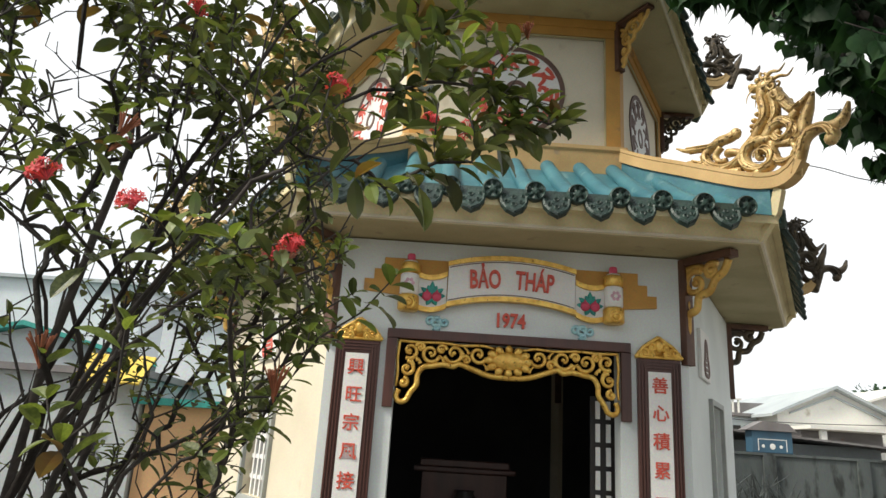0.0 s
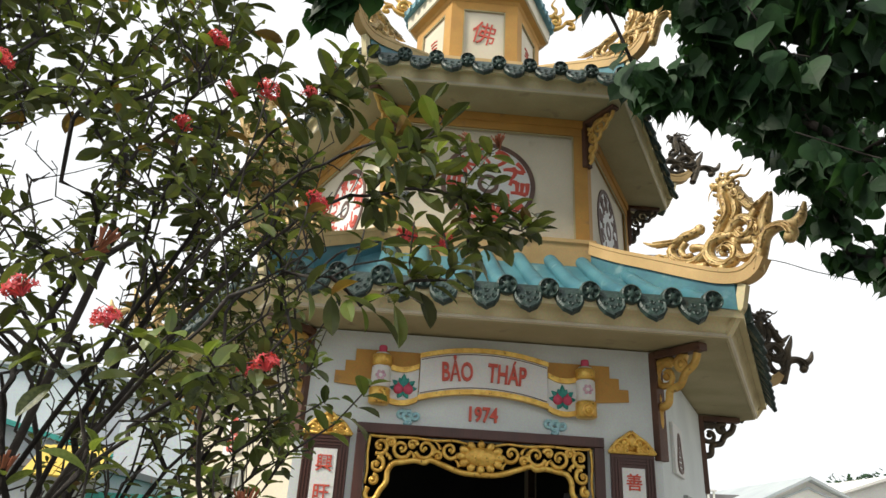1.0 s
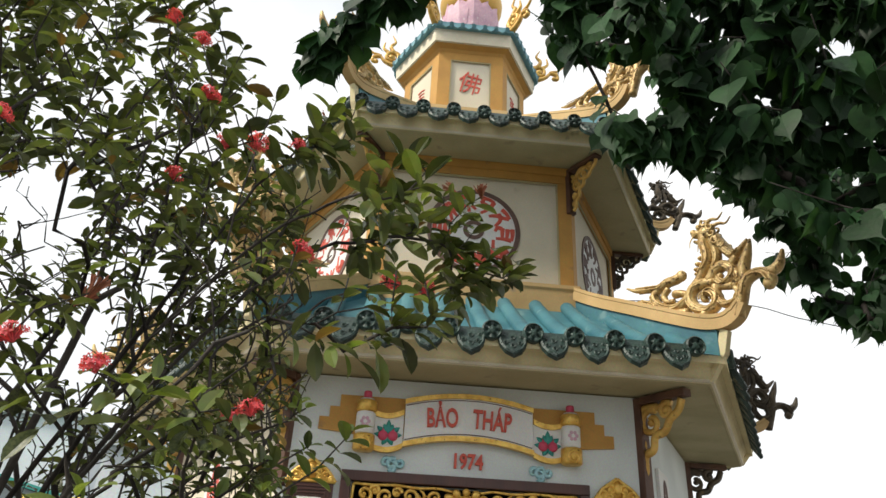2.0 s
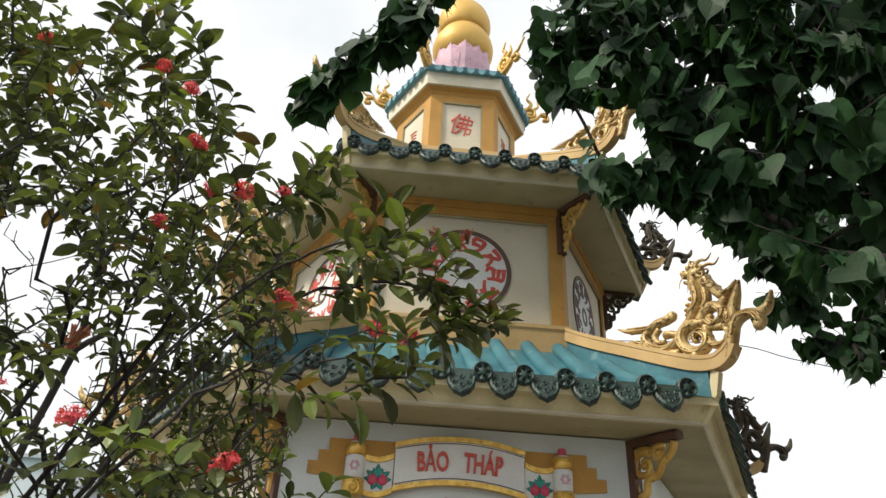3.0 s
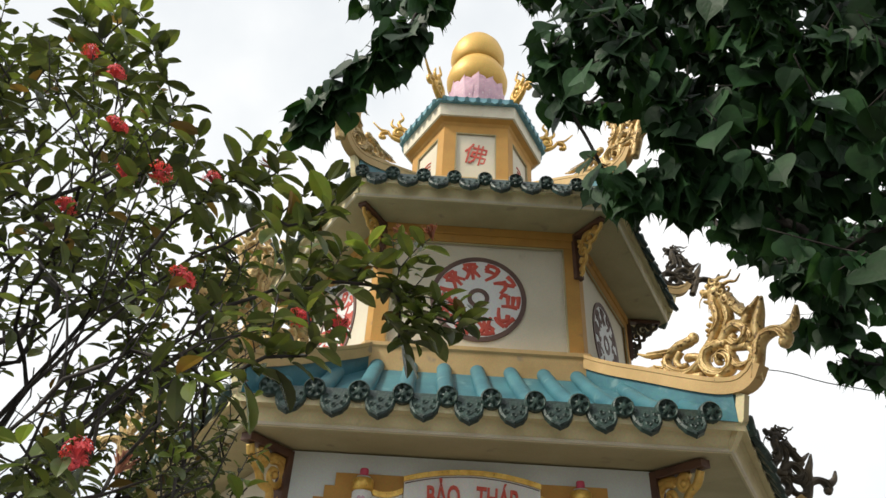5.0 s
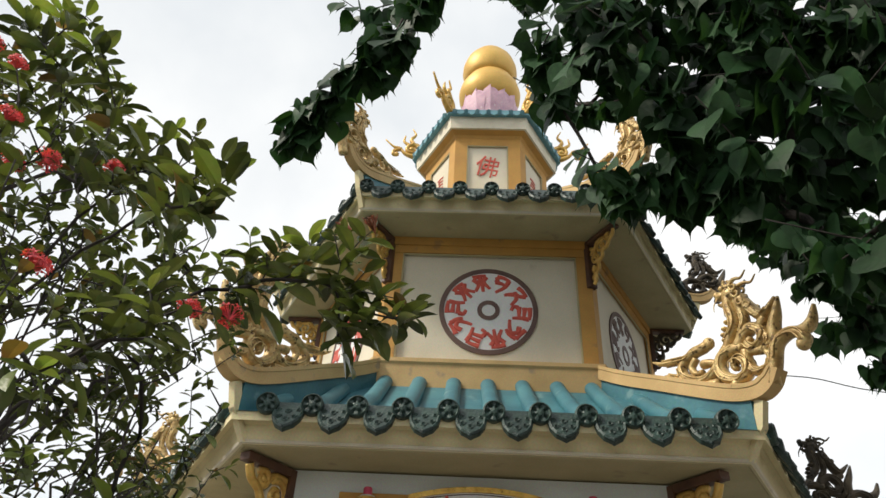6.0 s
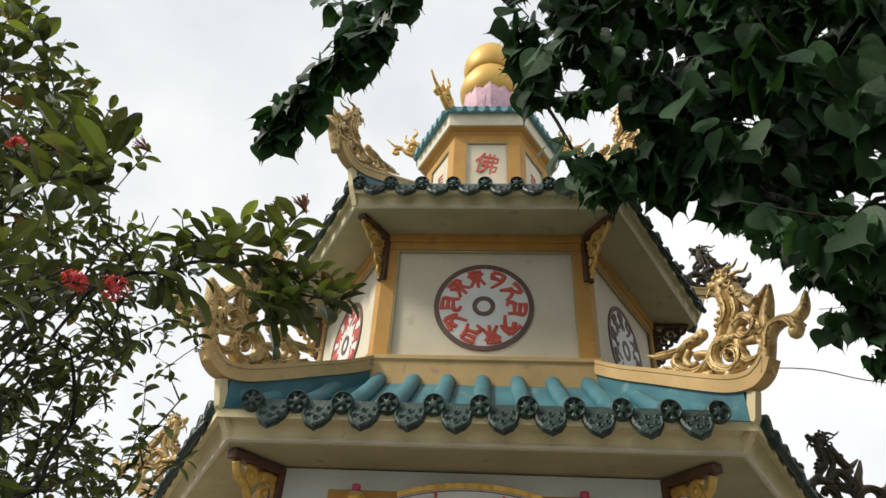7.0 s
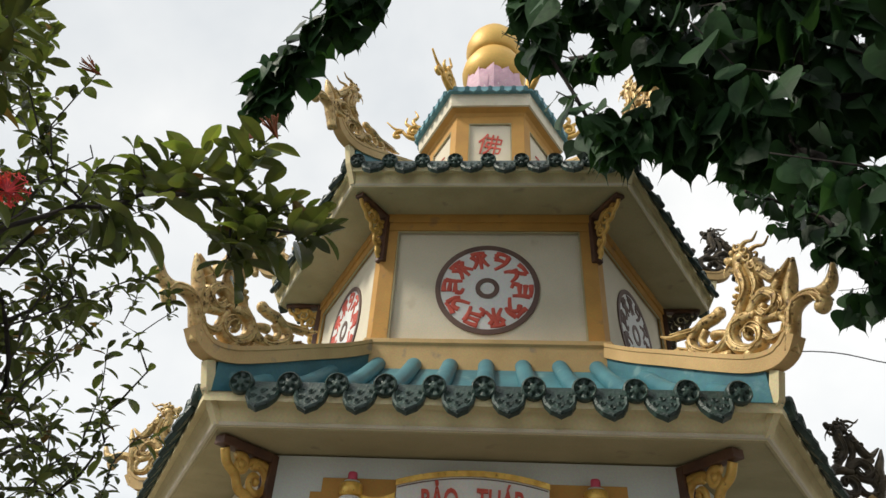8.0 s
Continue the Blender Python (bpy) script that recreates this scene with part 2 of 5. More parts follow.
def curl(cx, cz, r, a0, a1, k=0.35, n=9, y=0.0):
    """Points of a spiral in the x-z plane: radius r at a0 shrinking to k*r at a1 (degrees)."""
    out = []
    for i in range(n):
        t = i / (n - 1)
        a, q = radians(a0 + (a1 - a0) * t), r * (1 + (k - 1) * t)
        out.append((cx + q * math.cos(a), y, cz + q * math.sin(a)))
    return out


def ball(bm, c, r, sx=1, sy=1, sz=1, u=10, v=6):
    m = Matrix.Translation(c) @ Matrix.Diagonal((r * sx, r * sy, r * sz, 1))
    bmesh.ops.create_uvsphere(bm, u_segments=u, v_segments=v, radius=1, matrix=m)
    return bm


def lathe(bm, prof, seg=40, wob=None):
    """Revolve (r, z) pairs round z."""
    rings = []
    for r, z in prof:
        rings.append([bm.verts.new(((r + (wob(a, z) if wob else 0)) * math.cos(a), (r + (wob(a, z) if wob else 0)) * math.sin(a), z)) for a in (2 * math.pi * k / seg for k in range(seg))])
    for a, b in zip(rings, rings[1:]):
        for k in range(seg):
            bm.faces.new((a[k], a[(k + 1) % seg], b[(k + 1) % seg], b[k]))
    bm.faces.new(rings[0][::-1])
    bm.faces.new(rings[-1])
    return bm


R3 = math.sqrt(3)


def hexring(a, z):
    h = a / R3
    return [Vector(p) for p in ((-h, -a, z), (h, -a, z), (2 * h, 0, z), (h, a, z), (-h, a, z), (-2 * h, 0, z))]


def hexloft(bm, prof, cap0=False, cap1=False):
    rings = [[bm.verts.new(p) for p in hexring(a, z)] for a, z in prof]
    for p, q in zip(rings, rings[1:]):
        for k in range(6):
            bm.faces.new((p[k], p[(k + 1) % 6], q[(k + 1) % 6], q[k]))
    if cap0:
        bm.faces.new(rings[0][::-1])
    if cap1:
        bm.faces.new(rings[-1])
    return bm


def turn(k, dx=0.0):
    return pose(dx, 0, 0, 0, 0, 60 * k)


def text_mesh(txt, size, depth, bold=0.0):
    cu = bpy.data.curves.new("lettering", "FONT")
    cu.body, cu.size, cu.extrude, cu.offset = txt, size, depth, bold
    cu.align_x, cu.align_y, cu.resolution_u = "CENTER", "CENTER", 3
    ob = bpy.data.objects.new("lettering", cu)
    scene.collection.objects.link(ob)
    me = bpy.data.meshes.new_from_object(ob.evaluated_get(bpy.context.evaluated_depsgraph_get()))
    bpy.data.objects.remove(ob)
    bpy.data.curves.remove(cu)
    me.materials.clear()
    return me


UP = pose(0, 0, 0, 90)          # lettering that stands upright and faces -y

# ---- ground ----
gb = bmesh.new()
bmesh.ops.create_grid(gb, x_segments=8, y_segments=8, size=400)
ground = tagged(part("ground", gb, M_GROUND), "weathered grey concrete paving of the temple yard", "ground", kind="structure")

# ---- the pagoda: body of three storeys ----
X1 = -0.07                       # the lower storey stands a little off the axis
A1, A2, A3 = 2.30, 1.66, 0.71    # distance from axis to wall face
E1, E2 = 2.92, 2.17              # distance from axis to the tiles' lower edge
pagoda = thing("pagoda", "cream hexagonal three-storey pagoda with turquoise tile roofs", "pagoda")


def roof_z(level, a):
    if level == 1:
        return 3.11 + 0.75 * max(0.0, (E1 - a) / 1.22) ** 1.15
    return 5.63 + 0.90 * max(0.0, (E2 - a) / 1.32) ** 1.15


# lower storey, one wall a side
H1 = A1 / R3
WT = 0.16


def wall_with_hole(x0, x1, z0, z1):
    """One pierced slab: the cells round the opening, pushed back by the wall's thickness."""
    b = bmesh.new()
    xs, zs = (-H1, x0, x1, H1), [0.15] + ([z0] if z0 > 0.16 else []) + [z1, 2.93]
    g = [[b.verts.new((x, -A1, z)) for x in xs] for z in zs]
    hole = len(zs) - 3
    fs = [b.faces.new((g[j][i], g[j][i + 1], g[j + 1][i + 1], g[j + 1][i])) for j in range(len(zs) - 1) for i in range(3) if not (i == 1 and j == hole)]
    r = bmesh.ops.extrude_face_region(b, geom=fs)
    bmesh.ops.translate(b, verts=[v for v in r["geom"] if isinstance(v, bmesh.types.BMVert)], vec=(0, WT, 0))
    bmesh.ops.recalc_face_normals(b, faces=b.faces)
    return b


for k in range(6):
    if k == 0:
        b, mt, lb = wall_with_hole(-0.82, 0.82, 0.15, 2.19), M_PALE, "pale blue-grey plaster wall with the doorway"
    elif k in (1, 5):
        b, mt, lb = wall_with_hole(-0.32, 0.32, 0.95, 1.92), M_PALE if k == 1 else M_WALL, "pale grey plaster wall with a lattice window" if k == 1 else "cream plaster wall with a lattice window"
    else:
        b, mt, lb = boxed(-H1, H1, -A1, -A1 + WT, 0.15, 2.93), M_WALL, ""
    part("wall", b, mt, pagoda, lb, m=turn(k, X1))
    # dark sheets added inside: the unlit room's shade as colour
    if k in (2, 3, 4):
        part("room_shade_lining", boxed(-H1 + 0.2, H1 - 0.2, -A1 + WT + 0.004, -A1 + WT + 0.02, 0.15, 2.9), M_DARK, pagoda, m=turn(k, X1))
part("plinth", hexloft(bmesh.new(), [(2.75, 0.0), (2.75, 0.12), (2.72, 0.15)], True, True), M_CONC, pagoda, "grey concrete plinth", m=pose(X1, 0, 0))
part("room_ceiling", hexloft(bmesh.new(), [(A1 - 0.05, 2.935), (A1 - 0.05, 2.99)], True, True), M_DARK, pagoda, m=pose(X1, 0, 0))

# second storey
part("storey_core", hexloft(bmesh.new(), [(A2 - 0.03, 3.6), (A2 - 0.03, 5.5)], True, True), M_WALL, pagoda, "cream plaster panels of the middle storey")
part("base_band", hexloft(bmesh.new(), [(1.70, 3.70), (1.72, 4.06), (1.735, 4.08), (1.735, 4.115), (A2 - 0.05, 4.125)]), M_RIDGE, pagoda, "tan plaster base band")
H2 = A2 / R3
for k in range(6):
    b = bmesh.new()
    box(b, -H2, H2, -A2 - 0.012, -A2 + 0.06, 5.275, 5.36)
    box(b, -H2 - 0.004, H2 + 0.004, -A2 - 0.03, -A2 + 0.06, 5.362, 5.45)
    part("top_beam", b, M_OCHRE, pagoda, "ochre painted beam", m=turn(k))
    for x0, x1 in ((-H2 - 0.003, -H2 + 0.125), (H2 - 0.125, H2 + 0.003)):
        part("corner_pilaster", boxed(x0, x1, -A2 - 0.008, -A2 + 0.05, 4.10, 5.272), M_OCHRE, pagoda, "ochre corner pilaster", m=turn(k))
    b = bmesh.new()
    t = 0.014
    x = H2 - 0.127
    box(b, -x, -x + t, -A2 - 0.004, -A2 + 0.01, 4.13, 5.27)
    box(b, x - t, x, -A2 - 0.004, -A2 + 0.01, 4.13, 5.27)
    box(b, -x + t, x - t, -A2 - 0.004, -A2 + 0.01, 5.256, 5.27)
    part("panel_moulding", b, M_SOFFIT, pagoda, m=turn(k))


def annulus(b, r0, r1, y0, y1, cx=0.0, cz=0.0, seg=56):
    ring = []
    for r, y in ((r0, y1), (r0, y0), (r1, y0), (r1, y1)):
        ring.append([b.verts.new((cx + r * math.cos(2 * math.pi * i / seg), y, cz + r * math.sin(2 * math.pi * i / seg))) for i in range(seg)])
    for p, q in zip(ring, ring[1:]):
        for i in range(seg):
            b.faces.new((p[i], p[(i + 1) % seg], q[(i + 1) % seg], q[i]))
    bmesh.ops.recalc_face_normals(b, faces=b.faces)
    return b


# the round painted medallions with twelve script marks, kept as plain bars
MARKS = (
    (((-0.05, 0.055), (0, 0.062), (0.05, 0.055)), ((-0.045, 0.05), (-0.038, 0.03), (-0.048, 0.012)), ((-0.045, 0.012), (0, 0.016), (0.034, 0.01)), ((0.044, 0.055), (0.036, 0), (-0.012, -0.062))),
    (((-0.05, 0.06), (0, 0.056), (0.05, 0.06)), ((-0.042, 0.018), (0.0, 0.034), (0.03, 0.004), (0.0, -0.03), (-0.042, -0.06)), ((0.046, 0.055), (0.05, 0.0), (0.036, -0.034))),
    (((-0.05, 0.056), (0, 0.06), (0.05, 0.056)), ((-0.046, 0.024), (-0.01, 0.024), (0.036, 0.022)), ((-0.05, -0.012), (-0.01, -0.01), (0.036, -0.008)), ((0.046, 0.055), (0.04, 0.0), (0.046, -0.05)), ((-0.044, -0.016), (-0.05, -0.046), (-0.014, -0.06))),
    (((-0.05, 0.055), (0, 0.06), (0.05, 0.055)), ((-0.05, 0.044), (-0.02, 0.0), (-0.054, -0.05)), ((0.0, 0.055), (0.006, 0.0), (0.0, -0.062)), ((0.05, 0.044), (0.022, 0.01), (0.054, -0.05)), ((-0.036, 0.014), (0, 0.022), (0.036, 0.014))),
    (((-0.055, 0.05), (-0.01, 0.06), (0.045, 0.06)), ((0.04, 0.055), (0.01, 0.02), (-0.035, 0.012)), ((-0.035, 0.012), (0.02, -0.004), (0.045, -0.06)), ((-0.02, 0.0), (-0.04, -0.03), (-0.052, -0.058))),
)
me_ring = mesh_of("medallion_ring", annulus(bmesh.new(), 0.410, 0.456, -A2 + 0.018, -A2 + 0.04, 0, 4.67))
me_hub = mesh_of("hub_ring", annulus(bmesh.new(), 0.062, 0.104, -A2 + 0.018, -A2 + 0.04, 0, 4.67))
me_disc = bmesh.new()
prism(me_disc, [(0.415 * math.cos(2 * math.pi * i / 48), 4.67 + 0.415 * math.sin(2 * math.pi * i / 48)) for i in range(48)], -A2 + 0.024, -A2 + 0.04)
me_disc = mesh_of("medallion_field", me_disc)
mark_meshes = []
for i in range(10):
    b = bmesh.new()
    for line in MARKS[(0, 4, 2, 1, 3, 2, 1, 2, 3, 3)[i]]:
        strand(b, [(x * 1.28, 0, z * 1.45) for x, z in line], 0.025, 0.015, flat=0.45, seg=6, n=3)
    mark_meshes.append(mesh_of("script_mark", b))
# copies for the right-hand face, coloured dark brown instead of red
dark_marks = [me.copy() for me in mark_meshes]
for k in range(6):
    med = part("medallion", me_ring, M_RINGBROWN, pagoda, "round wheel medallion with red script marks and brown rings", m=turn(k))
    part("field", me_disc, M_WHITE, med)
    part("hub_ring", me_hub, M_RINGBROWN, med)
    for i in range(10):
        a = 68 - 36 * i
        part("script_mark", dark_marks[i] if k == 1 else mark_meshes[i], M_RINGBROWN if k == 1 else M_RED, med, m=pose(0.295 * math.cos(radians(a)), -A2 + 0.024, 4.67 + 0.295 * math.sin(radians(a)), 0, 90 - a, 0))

# third storey and its little roof
part("upper_core", hexloft(bmesh.new(), [(A3 - 0.02, 6.3), (A3 - 0.02, 7.8)], True, True), M_WALL, pagoda, "cream plaster panels of the top storey")
part("upper_base_band", hexloft(bmesh.new(), [(0.86, 6.40), (0.86, 6.80), (A3 - 0.04, 6.83)]), M_RIDGE, pagoda)
H3 = A3 / R3
for k in range(6):
    b = bmesh.new()
    box(b, -H3 - 0.003, -0.262, -A3 - 0.008, -A3 + 0.05, 6.8, 7.80)
    box(b, 0.262, H3 + 0.003, -A3 - 0.008, -A3 + 0.05, 6.8, 7.80)
    box(b, -0.262, 0.262, -A3 - 0.008, -A3 + 0.05, 7.665, 7.80)
    part("upper_pilaster", b, M_OCHRE, pagoda, "ochre painted frame of the top storey", m=turn(k))
    b = bmesh.new()
    box(b, -0.26, -0.247, -A3 - 0.006, -A3 + 0.01, 6.8, 7.663)
    box(b, 0.247, 0.26, -A3 - 0.006, -A3 + 0.01, 6.8, 7.663)
    box(b, -0.247, 0.247, -A3 - 0.006, -A3 + 0.01, 7.65, 7.663)
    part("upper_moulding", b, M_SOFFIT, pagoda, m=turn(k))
fo = text_mesh("佛", 0.34, 0.006, 0.0)
part("red_character", fo, M_RED, pagoda, "red painted character", m=pose(0.0, -A3 + 0.014, 7.29, 0, 7, 0) @ UP @ Matrix(((0.92, 0.16, 0, 0), (0, 1.06, 0, 0), (0, 0, 1, 0), (0, 0, 0, 1))))
for k in (1, 5):
    b = bmesh.new()
    for i in range(4):
        strand(b, [(-0.07 + 0.02 * (i % 2), 0, 0.09 - 0.055 * i), (0.0, 0, 0.10 - 0.055 * i), (0.07, 0, 0.08 - 0.055 * i)], 0.014, 0.010, flat=0.6, n=3)
    part("red_mark", b, M_RED, pagoda, "red painted mark", m=turn(k) @ pose(0, -A3 + 0.016, 7.30))
part("upper_cornice", hexloft(bmesh.new(), [(A3 + 0.01, 7.78), (A3 + 0.035, 7.82), (0.81, 7.85), (0.81, 7.87)]), M_OCHRE, pagoda, "ochre cornice")
part("upper_fascia", hexloft(bmesh.new(), [(0.812, 7.855), (0.835, 7.86), (0.85, 8.05), (0.80, 8.06)]), M_CREAM, pagoda, "pale cream fascia")

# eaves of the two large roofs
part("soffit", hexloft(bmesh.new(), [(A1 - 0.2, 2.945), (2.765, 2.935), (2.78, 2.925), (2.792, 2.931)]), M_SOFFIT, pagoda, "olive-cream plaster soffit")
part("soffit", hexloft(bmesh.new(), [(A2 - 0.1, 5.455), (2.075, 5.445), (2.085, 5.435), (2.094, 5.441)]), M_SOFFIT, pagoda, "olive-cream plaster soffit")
part("fascia", hexloft(bmesh.new(), [(2.793, 2.932), (2.798, 2.94), (2.835, 3.05), (2.865, 3.075), (2.4, 3.09)]), M_FASCIA, pagoda, "cream plaster fascia")
part("fascia", hexloft(bmesh.new(), [(2.095, 5.442), (2.10, 5.45), (2.118, 5.58), (2.14, 5.60), (1.8, 5.615)]), M_FASCIA, pagoda, "cream plaster fascia")
part("eave_lip", hexloft(bmesh.new(), [(2.794, 2.935), (2.810, 2.939), (2.818, 2.957), (2.803, 2.963)]), M_WALL, pagoda, "thin cream moulding along the eave")
part("eave_lip", hexloft(bmesh.new(), [(2.094, 5.447), (2.105, 5.451), (2.111, 5.469), (2.098, 5.474)]), M_WALL, pagoda, "thin cream moulding along the eave")


def tube_mesh(level, x, ae, at, r):
    """A half-round tile run up the slope at x, ending at the hip."""
    b = bmesh.new()
    end = max(at, abs(x) * R3 + 0.02)
    n = max(2, int((ae - end) / 0.12))
    rings = []
    for i in range(n + 1):
        a = ae + (end - ae) * i / n
        z = roof_z(level, a) + 0.035
        rr = r * (1 + 0.06 * (1 - (i * 0.5) % 1))
        rings.append([b.verts.new((x + rr * math.cos(q), -a, z + rr * math.sin(q))) for q in (math.pi * j / 8 for j in range(-1, 10))])
    for p, q in zip(rings, rings[1:]):
        for j in range(10):
            b.faces.new((p[j + 1], p[j], q[j], q[j + 1]))
    b.faces.new(rings[0])
    return b


def round_end(r):
    """Round tile end with a raised rim and a small flower."""
    b = bmesh.new()
    prof = ((r * 1.18, 0.04), (r * 1.18, -0.02), (r * 1.02, -0.032), (r * 0.9, -0.018), (r * 0.55, -0.016), (r * 0.3, -0.03), (0.001, -0.034))
    seg = 18
    rings = [[b.verts.new((q * math.cos(2 * math.pi * j / seg), y + (0.010 * math.cos(6 * 2 * math.pi * j / seg) if 2 < i < 5 else 0), q * math.sin(2 * math.pi * j / seg))) for j in range(seg)] for i, (q, y) in enumerate(prof)]
    for p, q in zip(rings, rings[1:]):
        for j in range(seg):
            b.faces.new((p[j], p[(j + 1) % seg], q[(j + 1) % seg], q[j]))
    return b


def drip(w, h):
    """Pointed drip tile with a raised edge and a worked middle."""
    out = [(-w, 0.05), (-w * 0.98, -0.2 * h), (-w * 0.88, -0.55 * h), (-w * 0.58, -0.84 * h), (-w * 0.22, -0.97 * h), (0, -h * 1.06), (w * 0.22, -0.97 * h), (w * 0.58, -0.84 * h), (w * 0.88, -0.55 * h), (w * 0.98, -0.2 * h), (w, 0.05)]
    b = prism(bmesh.new(), out, -0.016, 0.016)
    inn = [(x * 0.8, (z + 0.35 * h) * 0.75 - 0.35 * h) for x, z in out]
    for i in range(len(out) - 1):
        m0, m1 = [((out[j][0] + inn[j][0]) / 2, -0.018, (out[j][1] + inn[j][1]) / 2) for j in (i, i + 1)]
        strand(b, [m0, m1], 0.012, 0.012, seg=4, n=0)
    for cx, cz, r in ((0, -0.62 * h, 0.024), (-0.05, -0.48 * h, 0.02), (0.05, -0.48 * h, 0.02), (0, -0.22 * h, 0.022), (-0.065, -0.15 * h, 0.016), (0.065, -0.15 * h, 0.016)):
        strand(b, curl(cx, cz, r, 20, 520, 0.3, 9, -0.017), 0.008, 0.005, seg=4, n=0)
    return b


def build_roof(level, ae, at, n, pitch, r, label):
    holder = part("roof", hexloft(bmesh.new(), [(ae + 0.01 - (ae - at) * i / 8, roof_z(level, ae - (ae - at) * i / 8) - 0.006) for i in range(9)]), M_TILE, pagoda, label)
    z0 = roof_z(level, ae)
    part("pan_edge", hexloft(bmesh.new(), [(ae - 0.055, z0 - 0.04), (ae - 0.005, z0 - 0.062), (ae - 0.003, z0 - 0.004)]), M_FASCIA, holder, "cream plaster edge under the tile ends")
    tubes = [mesh_of("tube_tile", tube_mesh(level, (i - (n - 1) / 2) * pitch, ae, at, r)) for i in range(n)]
    m_end, m_drip = mesh_of("tile_end", round_end(r)), mesh_of("drip_tile", drip(pitch * 0.35, 0.195))
    for me in tubes:
        me.polygons.foreach_set("use_smooth", [len(p.vertices) == 4 for p in me.polygons])
    for k in range(6):
        for i in range(n):
            x = (i - (n - 1) / 2) * pitch
            part("tube_tile", tubes[i], M_TILE, holder, m=turn(k))
            part("tile_end", m_end, M_DARKTILE, holder, m=turn(k) @ pose(x, -ae - 0.012, roof_z(level, ae) + 0.045, 0, 15 * ((i * 7 + k) % 5), 0))
            if i < n - 1:
                part("drip_tile", m_drip, M_DARKTILE, holder, m=turn(k) @ pose(x + pitch / 2, -ae + 0.012, roof_z(level, ae) + 0.022, -30 + (i * 5 + k) % 3, 0, 0))


def ridge_bar(path, w, h):
    """A hip ridge swept along (r, z) in the plane y = 0: its underside follows the path."""
    b = bmesh.new()
    c = spline([(r, 0, z) for r, z in path], 7)
    rings = []
    for i, q in enumerate(c):
        d = (c[min(i + 1, len(c) - 1)] - c[max(i - 1, 0)]).normalized()
        u = Vector((-d.z, 0, d.x))
        t = i / (len(c) - 1)
        hh = h * (1 if t < 0.85 else 1 - 0.35 * (t - 0.85) / 0.15)
        rings.append([b.verts.new(q + u * s + Vector((0, y, 0))) for y, s in ((-w, 0), (-w, hh * 0.7), (-w * 1.12, hh * 0.75), (-w * 1.12, hh), (w * 1.12, hh), (w * 1.12, hh * 0.75), (w, hh * 0.7), (w, 0))])
    for p, q in zip(rings, rings[1:]):
        for j in range(8):
            b.faces.new((p[j], p[(j + 1) % 8], q[(j + 1) % 8], q[j]))
    b.faces.new(rings[0])
    b.faces.new(rings[-1][::-1])
    bmesh.ops.recalc_face_normals(b, faces=b.faces)
    return b


build_roof(1, E1, 1.70, 11, 0.292, 0.062, "turquoise glazed tube-tile roof with dark tile ends")
build_roof(2, E2, 0.85, 9, 0.295, 0.060, "turquoise glazed tube-tile roof of the middle storey")
R1PATH = [(1.80, 4.07), (2.2, 3.84), (2.6, 3.64), (3.0, 3.44), (3.25, 3.33), (3.42, 3.30), (3.53, 3.34), (3.60, 3.43)]
R2PATH = [(0.95, 6.60), (1.3, 6.42), (1.75, 6.18), (2.15, 5.97), (2.42, 5.85), (2.60, 5.83), (2.72, 5.88), (2.79, 5.98)]
me_r1, me_r2 = mesh_of("hip_ridge", ridge_bar(R1PATH, 0.05, 0.115)), mesh_of("hip_ridge", ridge_bar(R2PATH, 0.045, 0.105))
b = bmesh.new()
prism(b, [(3.20, 2.95), (3.238, 2.94), (3.385, 3.12), (3.43, 3.28), (3.37, 3.31), (3.31, 3.10)], -0.026, 0.026)
me_c1 = mesh_of("eave_corner", b)
b = bmesh.new()
prism(b, [(2.40, 5.47), (2.44, 5.46), (2.53, 5.64), (2.58, 5.82), (2.51, 5.84), (2.45, 5.62)], -0.026, 0.026)
me_c2 = mesh_of("eave_corner", b)


def skirt(path, level, r0, r1):
    """Glazed cheek that closes the gap between a hip ridge and the tiles."""
    rr = [r0 + (r1 - r0) * i / 10 for i in range(11)]
    top = [(r, float(np.interp(r, [p[0] for p in path], [p[1] for p in path])) + 0.02) for r in rr]
    return prism(bmesh.new(), top + [(r, roof_z(level, r * R3 / 2) - 0.02) for r in rr[::-1]], -0.03, 0.03)


me_s1, me_s2 = mesh_of("ridge_cheek", skirt(R1PATH, 1, 1.9, 3.345)), mesh_of("ridge_cheek", skirt(R2PATH, 2, 1.0, 2.48))
for k in range(6):
    m = pose(0, 0, 0, 0, 0, -60 + 60 * k)
    part("ridge_cheek", me_s1, M_TILE, pagoda, m=m)
    part("ridge_cheek", me_s2, M_TILE, pagoda, m=m)
    part("hip_ridge", me_r1, M_RIDGE, pagoda, "tan plaster hip ridge with an upturned tip", m=m)
    part("hip_ridge", me_r2, M_RIDGE, pagoda, "tan plaster hip ridge with an upturned tip", m=m)
    part("eave_corner", me_c1, M_FASCIA, pagoda, m=m)
    part("eave_corner", me_c2, M_FASCIA, pagoda, m=m)

